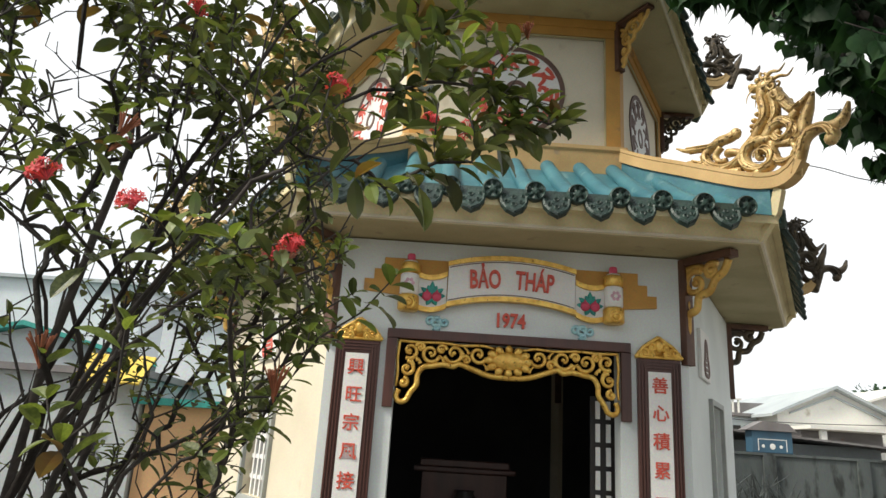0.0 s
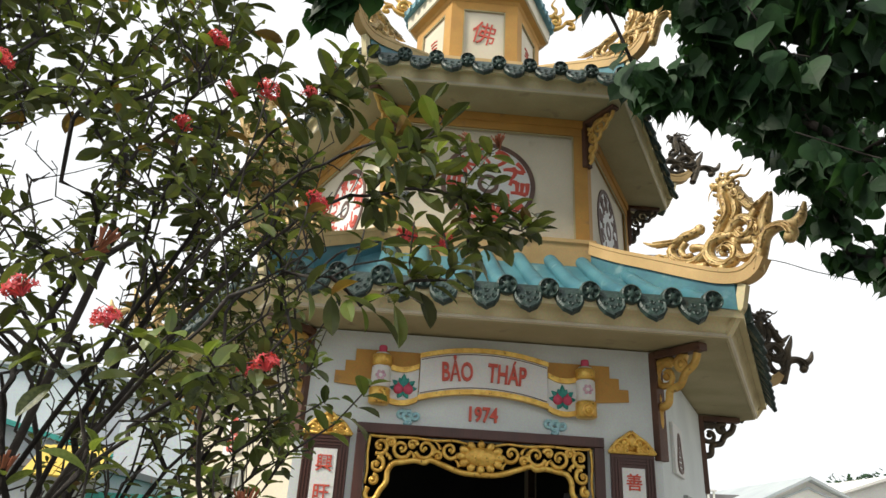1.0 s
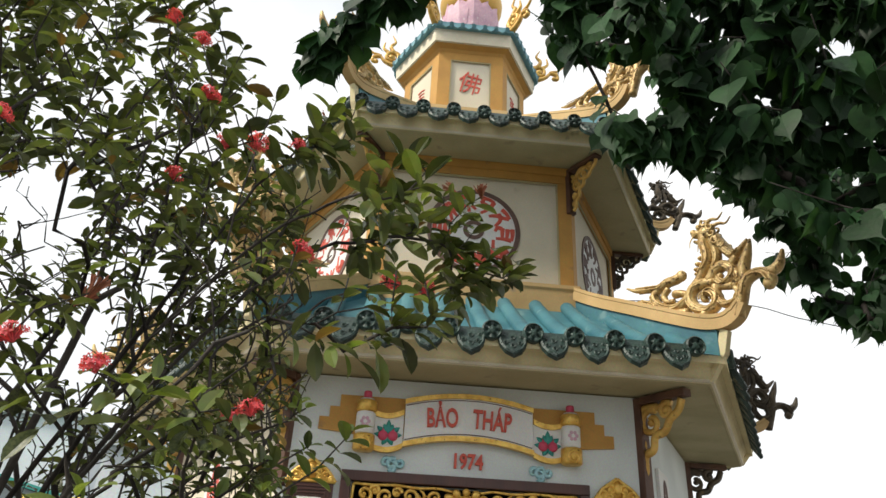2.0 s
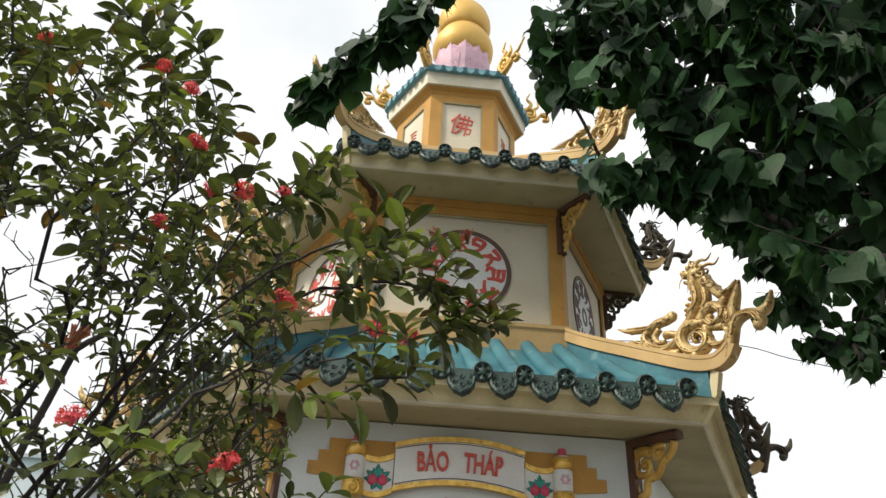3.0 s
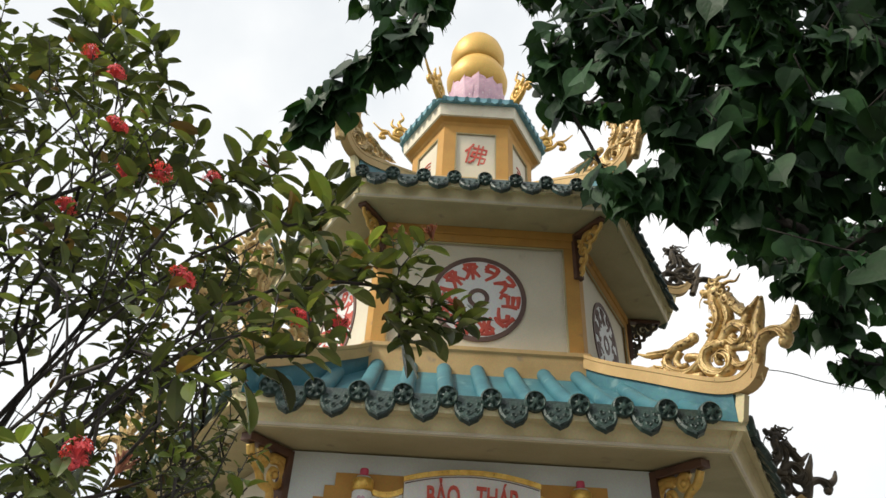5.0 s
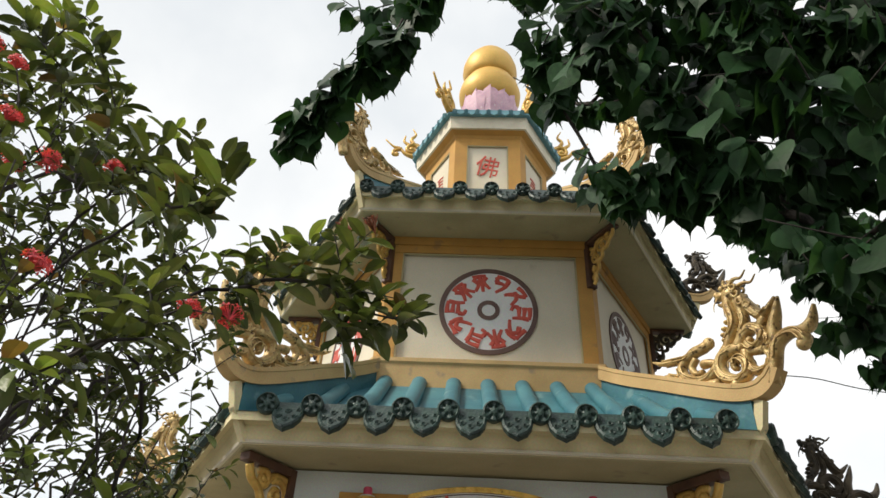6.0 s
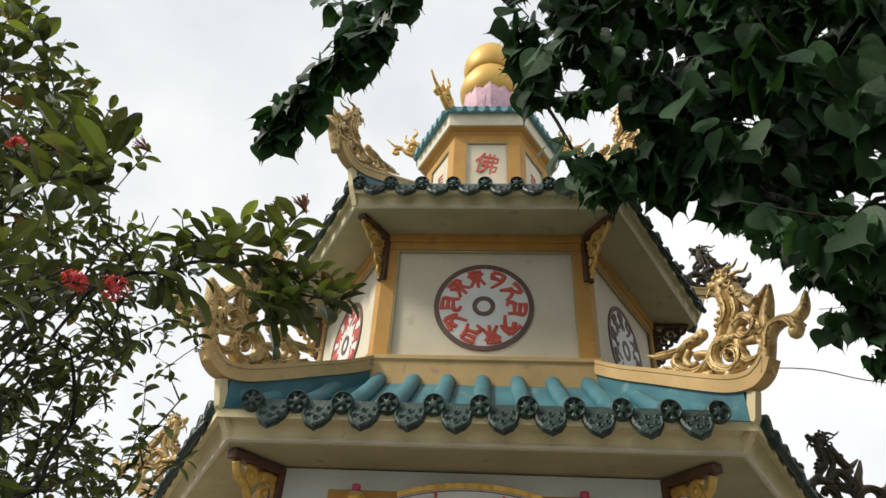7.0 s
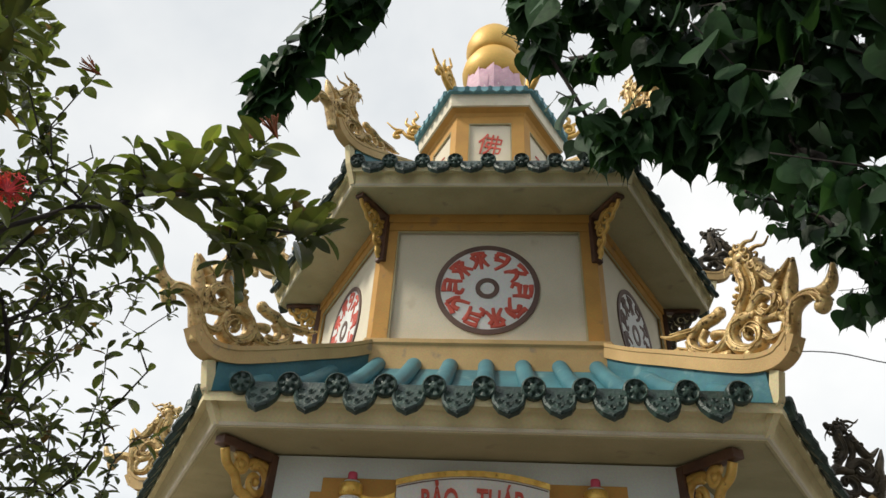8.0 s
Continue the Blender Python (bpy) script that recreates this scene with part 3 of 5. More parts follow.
# the small top roof
b = hexloft(bmesh.new(), [(0.90, 8.05), (0.90, 8.08), (0.66, 8.30), (0.45, 8.52), (0.30, 8.62)], True, True)
top_roof = part("top_roof", b, M_PALETILE, pagoda, "small turquoise roof under the finial")
for k in range(6):
    for i in range(7):
        b = bmesh.new()
        x = (i - 3) * 0.145
        end = max(0.34, abs(x) * R3 + 0.03)
        z = lambda a: 8.085 + 0.55 * (0.90 - a) / 0.6
        strand(b, [(x, -0.92, z(0.91)), (x, -(0.9 + end) / 2, z((0.9 + end) / 2) - 0.005), (x, -end, z(end))], 0.034, 0.034, seg=8, n=3)
        part("tube_tile", b, M_PALETILE, top_roof, m=turn(k))
    for i in range(6):
        b = prism(bmesh.new(), [(-0.05, 0.03), (-0.045, -0.03), (0, -0.06), (0.045, -0.03), (0.05, 0.03)], -0.012, 0.012)
        part("drip_tile", b, M_PALETILE, top_roof, m=turn(k) @ pose((i - 2.5) * 0.145, -0.915, 8.07))

# ---- finial: gourd on a lotus ----
finial = thing("finial", "golden double-gourd finial on a pink lotus base", "finial", m=pose(0.04, 0, 0))
lot = part("lotus_base", lathe(bmesh.new(), [(0.30, 8.55), (0.33, 8.62), (0.33, 8.95), (0.36, 9.2)], 24), M_PINK, finial, "pink painted lotus base")
b = bmesh.new()
pts = []
for u in range(7):
    t = u / 6
    w = (0.085 + 0.045 * min(1, t / 0.5)) * (1 - max(0.0, (t - 0.5) / 0.5) ** 2.4) ** 0.6 if t < 1 else 0.0
    pts.append((w, 0.50 * t, 0.035 * math.sin(math.pi * t * 0.9) + 0.05 * t * t))
vl = [b.verts.new((-w, -0.33 - q, 8.70 + z)) for w, z, q in pts]
vm = [b.verts.new((0, -0.36 - q, 8.70 + z)) for w, z, q in pts]
vr = [b.verts.new((w, -0.33 - q, 8.70 + z)) for w, z, q in pts]
for p, q in ((vl, vm), (vm, vr)):
    for i in range(6):
        b.faces.new((p[i], q[i], q[i + 1], p[i + 1]))
bmesh.ops.remove_doubles(b, verts=b.verts, dist=0.001)
bmesh.ops.solidify(b, geom=b.faces[:], thickness=0.02)
me_pet = mesh_of("petal", b)
for i in range(12):
    part("petal", me_pet, M_PINK, lot, m=pose(0, 0, -0.03 * (i % 2), 0, 0, 30 * i))
part("lower_bulb", lathe(bmesh.new(), [(0.30, 9.08), (0.40, 9.16), (0.455, 9.28), (0.465, 9.38), (0.44, 9.50), (0.39, 9.60), (0.36, 9.66)], 48), M_GOURD, finial, "golden lower bulb", True)
part("upper_bulb", lathe(bmesh.new(), [(0.35, 9.655), (0.395, 9.74), (0.42, 9.86), (0.415, 9.97), (0.37, 10.12), (0.28, 10.26), (0.15, 10.35), (0.09, 10.39)], 48), M_GOURD, finial, "golden upper bulb", True)
part("knob", lathe(bmesh.new(), [(0.085, 10.38), (0.07, 10.42), (0.075, 10.48), (0.06, 10.54), (0.02, 10.58)], 20), M_GOURD, finial, "", True)


# ---- carved dragons and scrolls on the hip ridges ----
def dragon_mesh():
    """Openwork dragon in the x-z plane, x away from the axis."""
    b = bmesh.new()

    def vine(pts, r0, r1, mid=None):
        p = [(x, 0, z) for x, z in pts]
        strand(b, p, r0 * 1.15, r1 * 1.15, flat=1.25, seg=8, n=6, mid=(mid or (r0 + r1) / 2) * 1.2)
        # raised fillets on either face, off the thin ends
        w = (mid or (r0 + r1) / 2)
        for s in (-1, 1):
            for e in (-0.5, 0.5) if len(pts) > 4 else ():
                strand(b, [(x + e * w, s * w * 1.38, z + e * w * 0.5) for x, z in pts[1:-1]], w * 0.24, w * 0.24, seg=4, n=6)

    # tail flames and the crescent behind them
    vine([(2.54, 3.91), (2.65, 3.85), (2.81, 3.815), (2.89, 3.80), (2.96, 3.82), (3.03, 3.82), (3.08, 3.83)], 0.006, 0.030, 0.030)
    ball(b, (3.09, 0, 3.835), 0.046, 1, 0.9, 1)
    vine([(2.88, 3.80), (2.82, 3.75), (2.84, 3.67), (2.95, 3.595), (3.05, 3.585), (3.13, 3.62), (3.18, 3.68), (3.25, 3.74)], 0.026, 0.034, 0.034)
    vine([(2.96, 3.77), (2.91, 3.72), (2.935, 3.66), (3.0, 3.65)], 0.022, 0.018)
    vine([(3.02, 3.70), (3.07, 3.69), (3.13, 3.66)], 0.030, 0.024)
    ball(b, (3.02, 0, 3.70), 0.036)
    vine([(2.59, 3.755), (2.70, 3.73), (2.80, 3.67), (2.89, 3.60), (3.0, 3.545), (3.12, 3.52)], 0.006, 0.03, 0.028)
    # large ring with its inner curl
    vine([(3.37, 3.68), (3.28, 3.705), (3.19, 3.69), (3.15, 3.62), (3.18, 3.54), (3.27, 3.485), (3.35, 3.50), (3.375, 3.57), (3.33, 3.625), (3.275, 3.62), (3.265, 3.58), (3.29, 3.565)], 0.034, 0.018, 0.034)
    vine([(3.24, 3.43), (3.27, 3.47), (3.31, 3.49)], 0.04, 0.03)
    # chest and neck, the back and its swirl
    vine([(3.24, 3.72), (3.28, 3.80), (3.335, 3.86), (3.345, 3.93), (3.33, 4.02), (3.34, 4.09)], 0.030, 0.040, 0.036)
    vine([(3.33, 3.72), (3.38, 3.80), (3.42, 3.86), (3.42, 3.94), (3.40, 4.04)], 0.024, 0.032, 0.026)
    vine([(3.43, 4.05), (3.48, 3.95), (3.55, 3.85), (3.60, 3.86), (3.68, 3.93)], 0.034, 0.008, 0.032)
    vine([(3.33, 3.71), (3.40, 3.77), (3.47, 3.79), (3.535, 3.73), (3.515, 3.67), (3.45, 3.65), (3.405, 3.70), (3.44, 3.73)], 0.034, 0.018, 0.034)
    vine([(3.58, 3.82), (3.52, 3.76), (3.57, 3.67), (3.53, 3.61), (3.40, 3.64)], 0.03, 0.026)
    vine([(3.70, 3.92), (3.66, 3.81), (3.62, 3.72), (3.61, 3.60)], 0.008, 0.032, 0.032)
    # foot curl, spine and the hooked tail at the tip
    vine([(3.375, 3.66), (3.38, 3.56), (3.43, 3.49), (3.51, 3.485), (3.55, 3.54), (3.525, 3.60)], 0.030, 0.022)
    ball(b, (3.535, 0, 3.60), 0.034)
    vine([(3.52, 3.36), (3.57, 3.50), (3.61, 3.60), (3.69, 3.64), (3.77, 3.625), (3.81, 3.56), (3.78, 3.515)], 0.036, 0.026, 0.034)
    ball(b, (3.785, 0, 3.535), 0.046)
    vine([(3.74, 3.63), (3.83, 3.62), (3.885, 3.66), (3.92, 3.75)], 0.028, 0.010, 0.030)
    # head: skull, snout, jaw, brow, horn and mane
    ball(b, (3.36, 0, 4.11), 0.074, 1.0, 0.85, 0.85)
    ball(b, (3.29, 0, 4.13), 0.050, 1.25, 0.85, 0.7)
    ball(b, (3.25, 0, 4.155), 0.028, 1, 1.2, 1)
    strand(b, [(3.34, 0, 4.06), (3.28, 0, 4.06), (3.245, 0, 4.08)], 0.026, 0.012, flat=1.3)
    for s in (-1, 1):
        ball(b, (3.325, s * 0.045, 4.16), 0.022)
        strand(b, [(3.36, s * 0.03, 4.16), (3.44, s * 0.045, 4.18), (3.50, s * 0.05, 4.16), (3.55, s * 0.05, 4.20)], 0.020, 0.005)
        strand(b, [(3.27, s * 0.035, 4.11), (3.24, s * 0.05, 4.06), (3.23, s * 0.05, 4.01)], 0.009, 0.003, seg=4)
        for x, z in ((3.43, 4.07), (3.45, 4.0), (3.42, 4.13), (3.38, 4.18), (3.50, 3.95)):
            strand(b, curl(x, z, 0.034, 120, 480, 0.3, 9, s * 0.045), 0.014, 0.008, seg=5, n=3)
    for i in range(7):
        ball(b, (3.325 - 0.012 * i + 0.02 * math.sin(i), -0.01, 4.03 - 0.04 * i), 0.026, 1, 1.5, 0.7, 8, 5)
    return b


me_dragon = mesh_of("ridge_dragon", dragon_mesh())
# copy for the right-hand hip, whose shade is painted in
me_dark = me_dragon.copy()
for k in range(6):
    d = part("ridge_dragon", me_dragon if k != 1 else me_dark, M_PALEGOLD if k != 1 else M_SHADEGOLD, None, "", True, m=pose(0, 0, 0, 0, 0, -60 + 60 * k) @ pose(0.08 if k == 1 else 0.0, 0, 0))
    tagged(d, "weathered gold openwork dragon on the lower hip ridge" if k != 1 else "openwork gold dragon on the lower hip ridge, coloured as in shade", "roof ornament", "dragons on the lower hips")
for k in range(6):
    d = part("ridge_dragon", me_dragon if k != 1 else me_dark, M_PALEGOLD if k != 1 else M_SHADEGOLD, None, "", True, m=pose(0, 0, 0, 0, 0, -60 + 60 * k) @ pose(-0.62, 0, 3.05) @ Matrix.Diagonal((0.97, 0.9, 0.835, 1)))
    tagged(d, "weathered gold openwork dragon on the upper hip ridge" if k != 1 else "openwork gold dragon on the upper hip ridge, coloured as in shade", "roof ornament", "dragons on the upper hips")


def cloud_scroll_mesh():
    b = bmesh.new()
    strand(b, curl(1.06, 8.25, 0.115, 250, -220, 0.30, 14), 0.036, 0.020, flat=1.3)
    strand(b, [(0.90, 0, 8.12), (1.02, 0, 8.11), (1.15, 0, 8.17), (1.23, 0, 8.27), (1.33, 0, 8.31), (1.45, 0, 8.44)], 0.04, 0.010, flat=1.3)
    strand(b, [(1.20, 0, 8.26), (1.31, 0, 8.23), (1.32, 0, 8.16), (1.27, 0, 8.15)], 0.028, 0.026, flat=1.2)
    strand(b, [(1.03, 0, 8.34), (1.08, 0, 8.45), (1.02, 0, 8.54), (1.07, 0, 8.66)], 0.036, 0.008, flat=1.2)
    strand(b, [(1.10, 0, 8.33), (1.18, 0, 8.41), (1.17, 0, 8.52)], 0.030, 0.010, flat=1.2)
    strand(b, [(0.95, 0, 8.16), (0.93, 0, 8.27), (0.98, 0, 8.34), (1.04, 0, 8.36)], 0.028, 0.018, flat=1.2)
    ball(b, (1.06, 0, 8.25), 0.045)
    ball(b, (1.27, 0, 8.16), 0.034)
    return b


me_scroll = mesh_of("ridge_scroll", cloud_scroll_mesh())
for k in range(6):
    d = part("ridge_scroll", me_scroll, M_GOLD, None, "", True, m=pose(0, 0, 0, 0, 0, -60 + 60 * k))
    tagged(d, "gold curling cloud scroll on the top roof corner", "roof ornament", "scrolls on the top roof")


# ---- carved brackets under the eaves ----
def bracket(m, s, label, deep, black):
    """Corner bracket: inner edge at x = 0, reaching s out and 1.25 s down from z = 0."""
    br = thing("eave_bracket", label, "bracket", "brackets under the eaves", m=m)
    part("upright", boxed(0.0, deep, -0.045, 0.045, -1.22 * s, 0.0, bev=0.006), M_WOOD, br, "dark brown wood")
    part("arm", boxed(deep + 0.002, s * 1.0, -0.045, 0.045, -0.085 * s, 0.0, bev=0.006), M_WOOD, br, "dark brown wood")
    b = bmesh.new()
    q = lambda *p: [(x * s, 0, z * s) for x, z in p]
    strand(b, q((0.92, -0.10), (0.86, -0.22), (0.74, -0.30), (0.66, -0.42), (0.52, -0.46), (0.48, -0.60), (0.36, -0.66), (0.34, -0.84), (0.24, -0.92), (0.22, -1.08), (0.14, -1.16)), 0.052 * s, 0.050 * s, flat=0.8)
    for cx, cz, r, a in ((0.48, -0.30, 0.16, 60), (0.28, -0.52, 0.14, 80), (0.24, -0.80, 0.10, 100), (0.70, -0.19, 0.09, 40), (0.20, -1.0, 0.07, 90)):
        strand(b, [(x * s, 0, z * s) for x, _, z in curl(cx, cz, r, a, a + 420, 0.3, 11)], 0.048 * s, 0.030 * s, flat=0.8)
        ball(b, (cx * s, 0, cz * s), 0.045 * s)
    strand(b, q((0.12, -0.2), (0.26, -0.26), (0.36, -0.14), (0.52, -0.12), (0.62, -0.16)), 0.055 * s, 0.042 * s, flat=0.8)
    strand(b, q((0.12, -0.38), (0.18, -0.30), (0.30, -0.34)), 0.050 * s, 0.036 * s, flat=0.8)
    # black: the carving's colour carries the shade of that corner
    part("carving", b, M_SHADEGOLD if black else M_GOLD, br, "gilded leaf scroll carving, coloured as in shade" if black else "gilded leaf scroll carving", True)


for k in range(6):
    bracket(pose(X1, 0, 0, 0, 0, -60 + 60 * k) @ pose(2 * H1 - 0.22, 0, 2.925), 0.66, "openwork eave bracket coloured as in shade, lower storey" if k == 1 else "dark wood eave bracket with gilded scrolls, lower storey", 0.25, k == 1)
    bracket(pose(0, 0, 0, 0, 0, -60 + 60 * k) @ pose(2 * H2 - 0.012, 0, 5.435), 0.42, "openwork eave bracket coloured as in shade, middle storey" if k == 1 else "dark wood eave bracket with gilded scrolls, middle storey", 0.05, k == 1)

# ---- front of the lower storey ----
FY = -A1                                  # the wall's outer face
F0 = pose(X1, 0, 0)

# valance: brown frame with a gilded openwork carving
valance = thing("door_valance", "gilded scroll valance in a dark brown frame over the doorway", "valance", m=pose(X1, FY, 0))
part("head_rail", boxed(-0.895, 0.895, -0.035, 0.06, 2.185, 2.255, bev=0.006), M_BROWN, valance, "dark brown lacquered rail")
for s in (-1, 1):
    x0, x1 = sorted((s * 0.895, s * 0.822))
    part("side_rail", boxed(x0, x1, -0.035, 0.06, 1.69, 2.183, bev=0.006), M_BROWN, valance, "dark brown lacquered rail")


def carving():
    b = bmesh.new()
    y = -0.005
    for s in (-1, 1):
        q = lambda *p: [(s * x, y, z) for x, z in p]
        strand(b, q((0.0, 1.945), (0.14, 1.955), (0.28, 2.00), (0.36, 2.025), (0.40, 2.005), (0.47, 2.015), (0.55, 2.0), (0.62, 1.985), (0.655, 1.93), (0.66, 1.86), (0.70, 1.80), (0.73, 1.745), (0.775, 1.735), (0.80, 1.77), (0.785, 1.82)), 0.021, 0.020, flat=1.0, n=5)
        for cx, cz, r, a0, a1 in ((0.22, 2.10, 0.065, 200, 620), (0.40, 2.10, 0.075, -20, -440), (0.57, 2.09, 0.070, 200, 640), (0.72, 2.10, 0.06, -60, -480), (0.735, 1.97, 0.055, 90, 520), (0.755, 1.87, 0.035, 90, 500), (0.31, 2.055, 0.035, 0, 380), (0.49, 2.12, 0.035, 180, -220), (0.645, 2.13, 0.035, 0, 420)):
            strand(b, [(s * x, y, z) for x, _, z in curl(cx, cz, r, a0, a1, 0.25, 13)], 0.0165, 0.010, flat=1.0, n=3)
            ball(b, (s * cx, y - 0.004, cz), 0.016)
        strand(b, q((0.10, 2.15), (0.2, 2.168), (0.34, 2.16), (0.5, 2.172), (0.66, 2.165), (0.80, 2.17)), 0.010, 0.012, n=4)
        strand(b, q((0.80, 2.17), (0.808, 2.05), (0.80, 1.94), (0.808, 1.84)), 0.012, 0.010, n=4)
        for x, z in ((0.29, 2.13), (0.33, 2.12), (0.47, 2.06), (0.64, 2.04), (0.66, 2.06), (0.69, 2.03), (0.15, 2.02)):
            strand(b, q((x, z - 0.03), (x + 0.015, z), (x + 0.04, z + 0.02)), 0.016, 0.004, n=3)
    return b


part("carving", carving(), M_GOLDLEAF, valance, "bright gilded scroll carving", True)
b = bmesh.new()
ball(b, (0, -0.025, 2.065), 0.085, 1.45, 0.35, 0.78, 16, 8)
fl = part("flower", b, M_GOLDLEAF, valance, "gilded chrysanthemum", True)
for i in range(12):
    a = 2 * math.pi * i / 12
    b = bmesh.new()
    strand(b, [(0.10 * math.cos(a), -0.015, 2.065 + 0.06 * math.sin(a)), (0.145 * math.cos(a), -0.02, 2.065 + 0.09 * math.sin(a)), (0.175 * math.cos(a), -0.01, 2.065 + 0.112 * math.sin(a))], 0.020, 0.012, mid=0.03, flat=0.8, n=3)
    part("petal", b, M_GOLDLEAF, fl, "", True)

# two couplet boards with raised frames and red characters
CHARS = {-1: "興旺宗風接引", 1: "善心積累"}
for s in (-1, 1):
    cb = thing("couplet_board", "dark brown couplet board with red characters on white, gilded crest", "board", "couplet boards beside the door", m=pose(X1 + s * 1.10, FY, 0))
    part("backboard", boxed(-0.16, 0.16, -0.03, 0.0, 0.35, 2.15, bev=0.004), M_BROWN, cb, "dark brown lacquered board")
    for x in (-0.150, -0.128, -0.106, 0.106, 0.128, 0.150):
        part("fillet", boxed(x - 0.005, x + 0.005, -0.040, -0.0302, 0.37, 2.13), M_BROWN, cb)
    for i, z in enumerate((2.13, 2.108, 2.086, 0.39)):
        w = 0.145 - (0.022 * i if i < 3 else 0)
        part("fillet", boxed(-w, w, -0.0395, -0.0302, z - 0.005, z + 0.005), M_BROWN, cb)
    part("panel", boxed(-0.083, 0.083, -0.036, -0.0303, 0.45, 2.055), M_WHITE, cb, "white painted writing panel")
    for i, c in enumerate(CHARS[s]):
        part("character", text_mesh(c, 0.123, 0.004, 0.0015), M_RED, cb, "red painted character", m=pose(0, -0.038, 1.95 - 0.195 * i) @ UP)
    for i in range(len(CHARS[s]), 8):
        for j in range(3):
            part("character", boxed(-0.05 + 0.01 * j, 0.05 - 0.008 * j, -0.041, -0.0362, 1.955 - 0.195 * i - 0.045 * j, 1.975 - 0.195 * i - 0.045 * j), M_RED, cb)
    b = bmesh.new()
    for sx in (-1, 1):
        for cx, cz, r in ((0.05, 2.235, 0.035), (0.10, 2.195, 0.03), (0.145, 2.175, 0.02), (0.06, 2.18, 0.025)):
            strand(b, [(sx * x, -0.03, z) for x, _, z in curl(cx, cz, r, 60, 480, 0.25, 10)], 0.016, 0.010, n=3)
            ball(b, (sx * cx, -0.03, cz), 0.018)
        strand(b, [(0, -0.03, 2.31), (sx * 0.05, -0.03, 2.275), (sx * 0.11, -0.03, 2.235), (sx * 0.16, -0.03, 2.175), (sx * 0.175, -0.03, 2.16)], 0.016, 0.012, n=4)
    ball(b, (0, -0.035, 2.245), 0.04, 0.8, 0.8, 1.2)
    box(b, -0.17, 0.17, -0.04, -0.002, 2.152, 2.172)
    box(b, -0.10, 0.10, -0.022, -0.002, 2.172, 2.25)
    part("crest", b, M_GOLDLEAF, cb, "gilded leaf crest", True)

# painted relief: name scroll
sign = thing("name_scroll", "painted plaster scroll relief naming the tower, white field with gold edges", "sign", m=pose(X1, FY, 0))


def arc_band(x0, x1, z_of, h, y0, y1, n=18):
    b = bmesh.new()
    top = [(x0 + (x1 - x0) * i / n, z_of(x0 + (x1 - x0) * i / n) + h / 2) for i in range(n + 1)]
    bot = [(x0 + (x1 - x0) * i / n, z_of(x0 + (x1 - x0) * i / n) - h / 2) for i in range(n + 1)]
    for i in range(n):
        vs = [b.verts.new((x, y, z)) for y in (y0, y1) for x, z in (top[i], top[i + 1], bot[i + 1], bot[i])]
        b.faces.new(vs[:4])
        b.faces.new((vs[0], vs[4], vs[5], vs[1]))
        b.faces.new((vs[3], vs[2], vs[6], vs[7]))
        if i == 0:
            b.faces.new((vs[0], vs[3], vs[7], vs[4]))
        if i == n - 1:
            b.faces.new((vs[1], vs[5], vs[6], vs[2]))
    bmesh.ops.remove_doubles(b, verts=b.verts, dist=1e-5)
    bmesh.ops.recalc_face_normals(b, faces=b.faces)
    return b


mid_z = lambda x: 2.672 - 0.30 * x * x
b = prism(bmesh.new(), [(-1.10, 2.53), (-1.10, 2.62), (-1.03, 2.62), (-1.03, 2.70), (-0.96, 2.70), (-0.96, 2.79), (0.96, 2.79), (0.96, 2.70), (1.03, 2.70), (1.03, 2.62), (1.10, 2.62), (1.10, 2.53), (0.74, 2.50), (-0.74, 2.50)], -0.018, 0.0)
part("stepped_plaque", b, M_OCHRE, sign, "ochre stepped back plaque")
part("field", arc_band(-0.475, 0.475, mid_z, 0.29, -0.062, -0.019), M_WHITE, sign, "white arched field")
for d in (0.155, -0.155):
    part("gold_edge", arc_band(-0.48, 0.48, lambda x: mid_z(x) + d, 0.036, -0.078, -0.020), M_GOLDLEAF, sign, "gold painted edge")
for d in (0.125, -0.125):
    part("thin_line", arc_band(-0.468, 0.468, lambda x: mid_z(x) + d, 0.006, -0.066, -0.060), M_BROWN, sign)
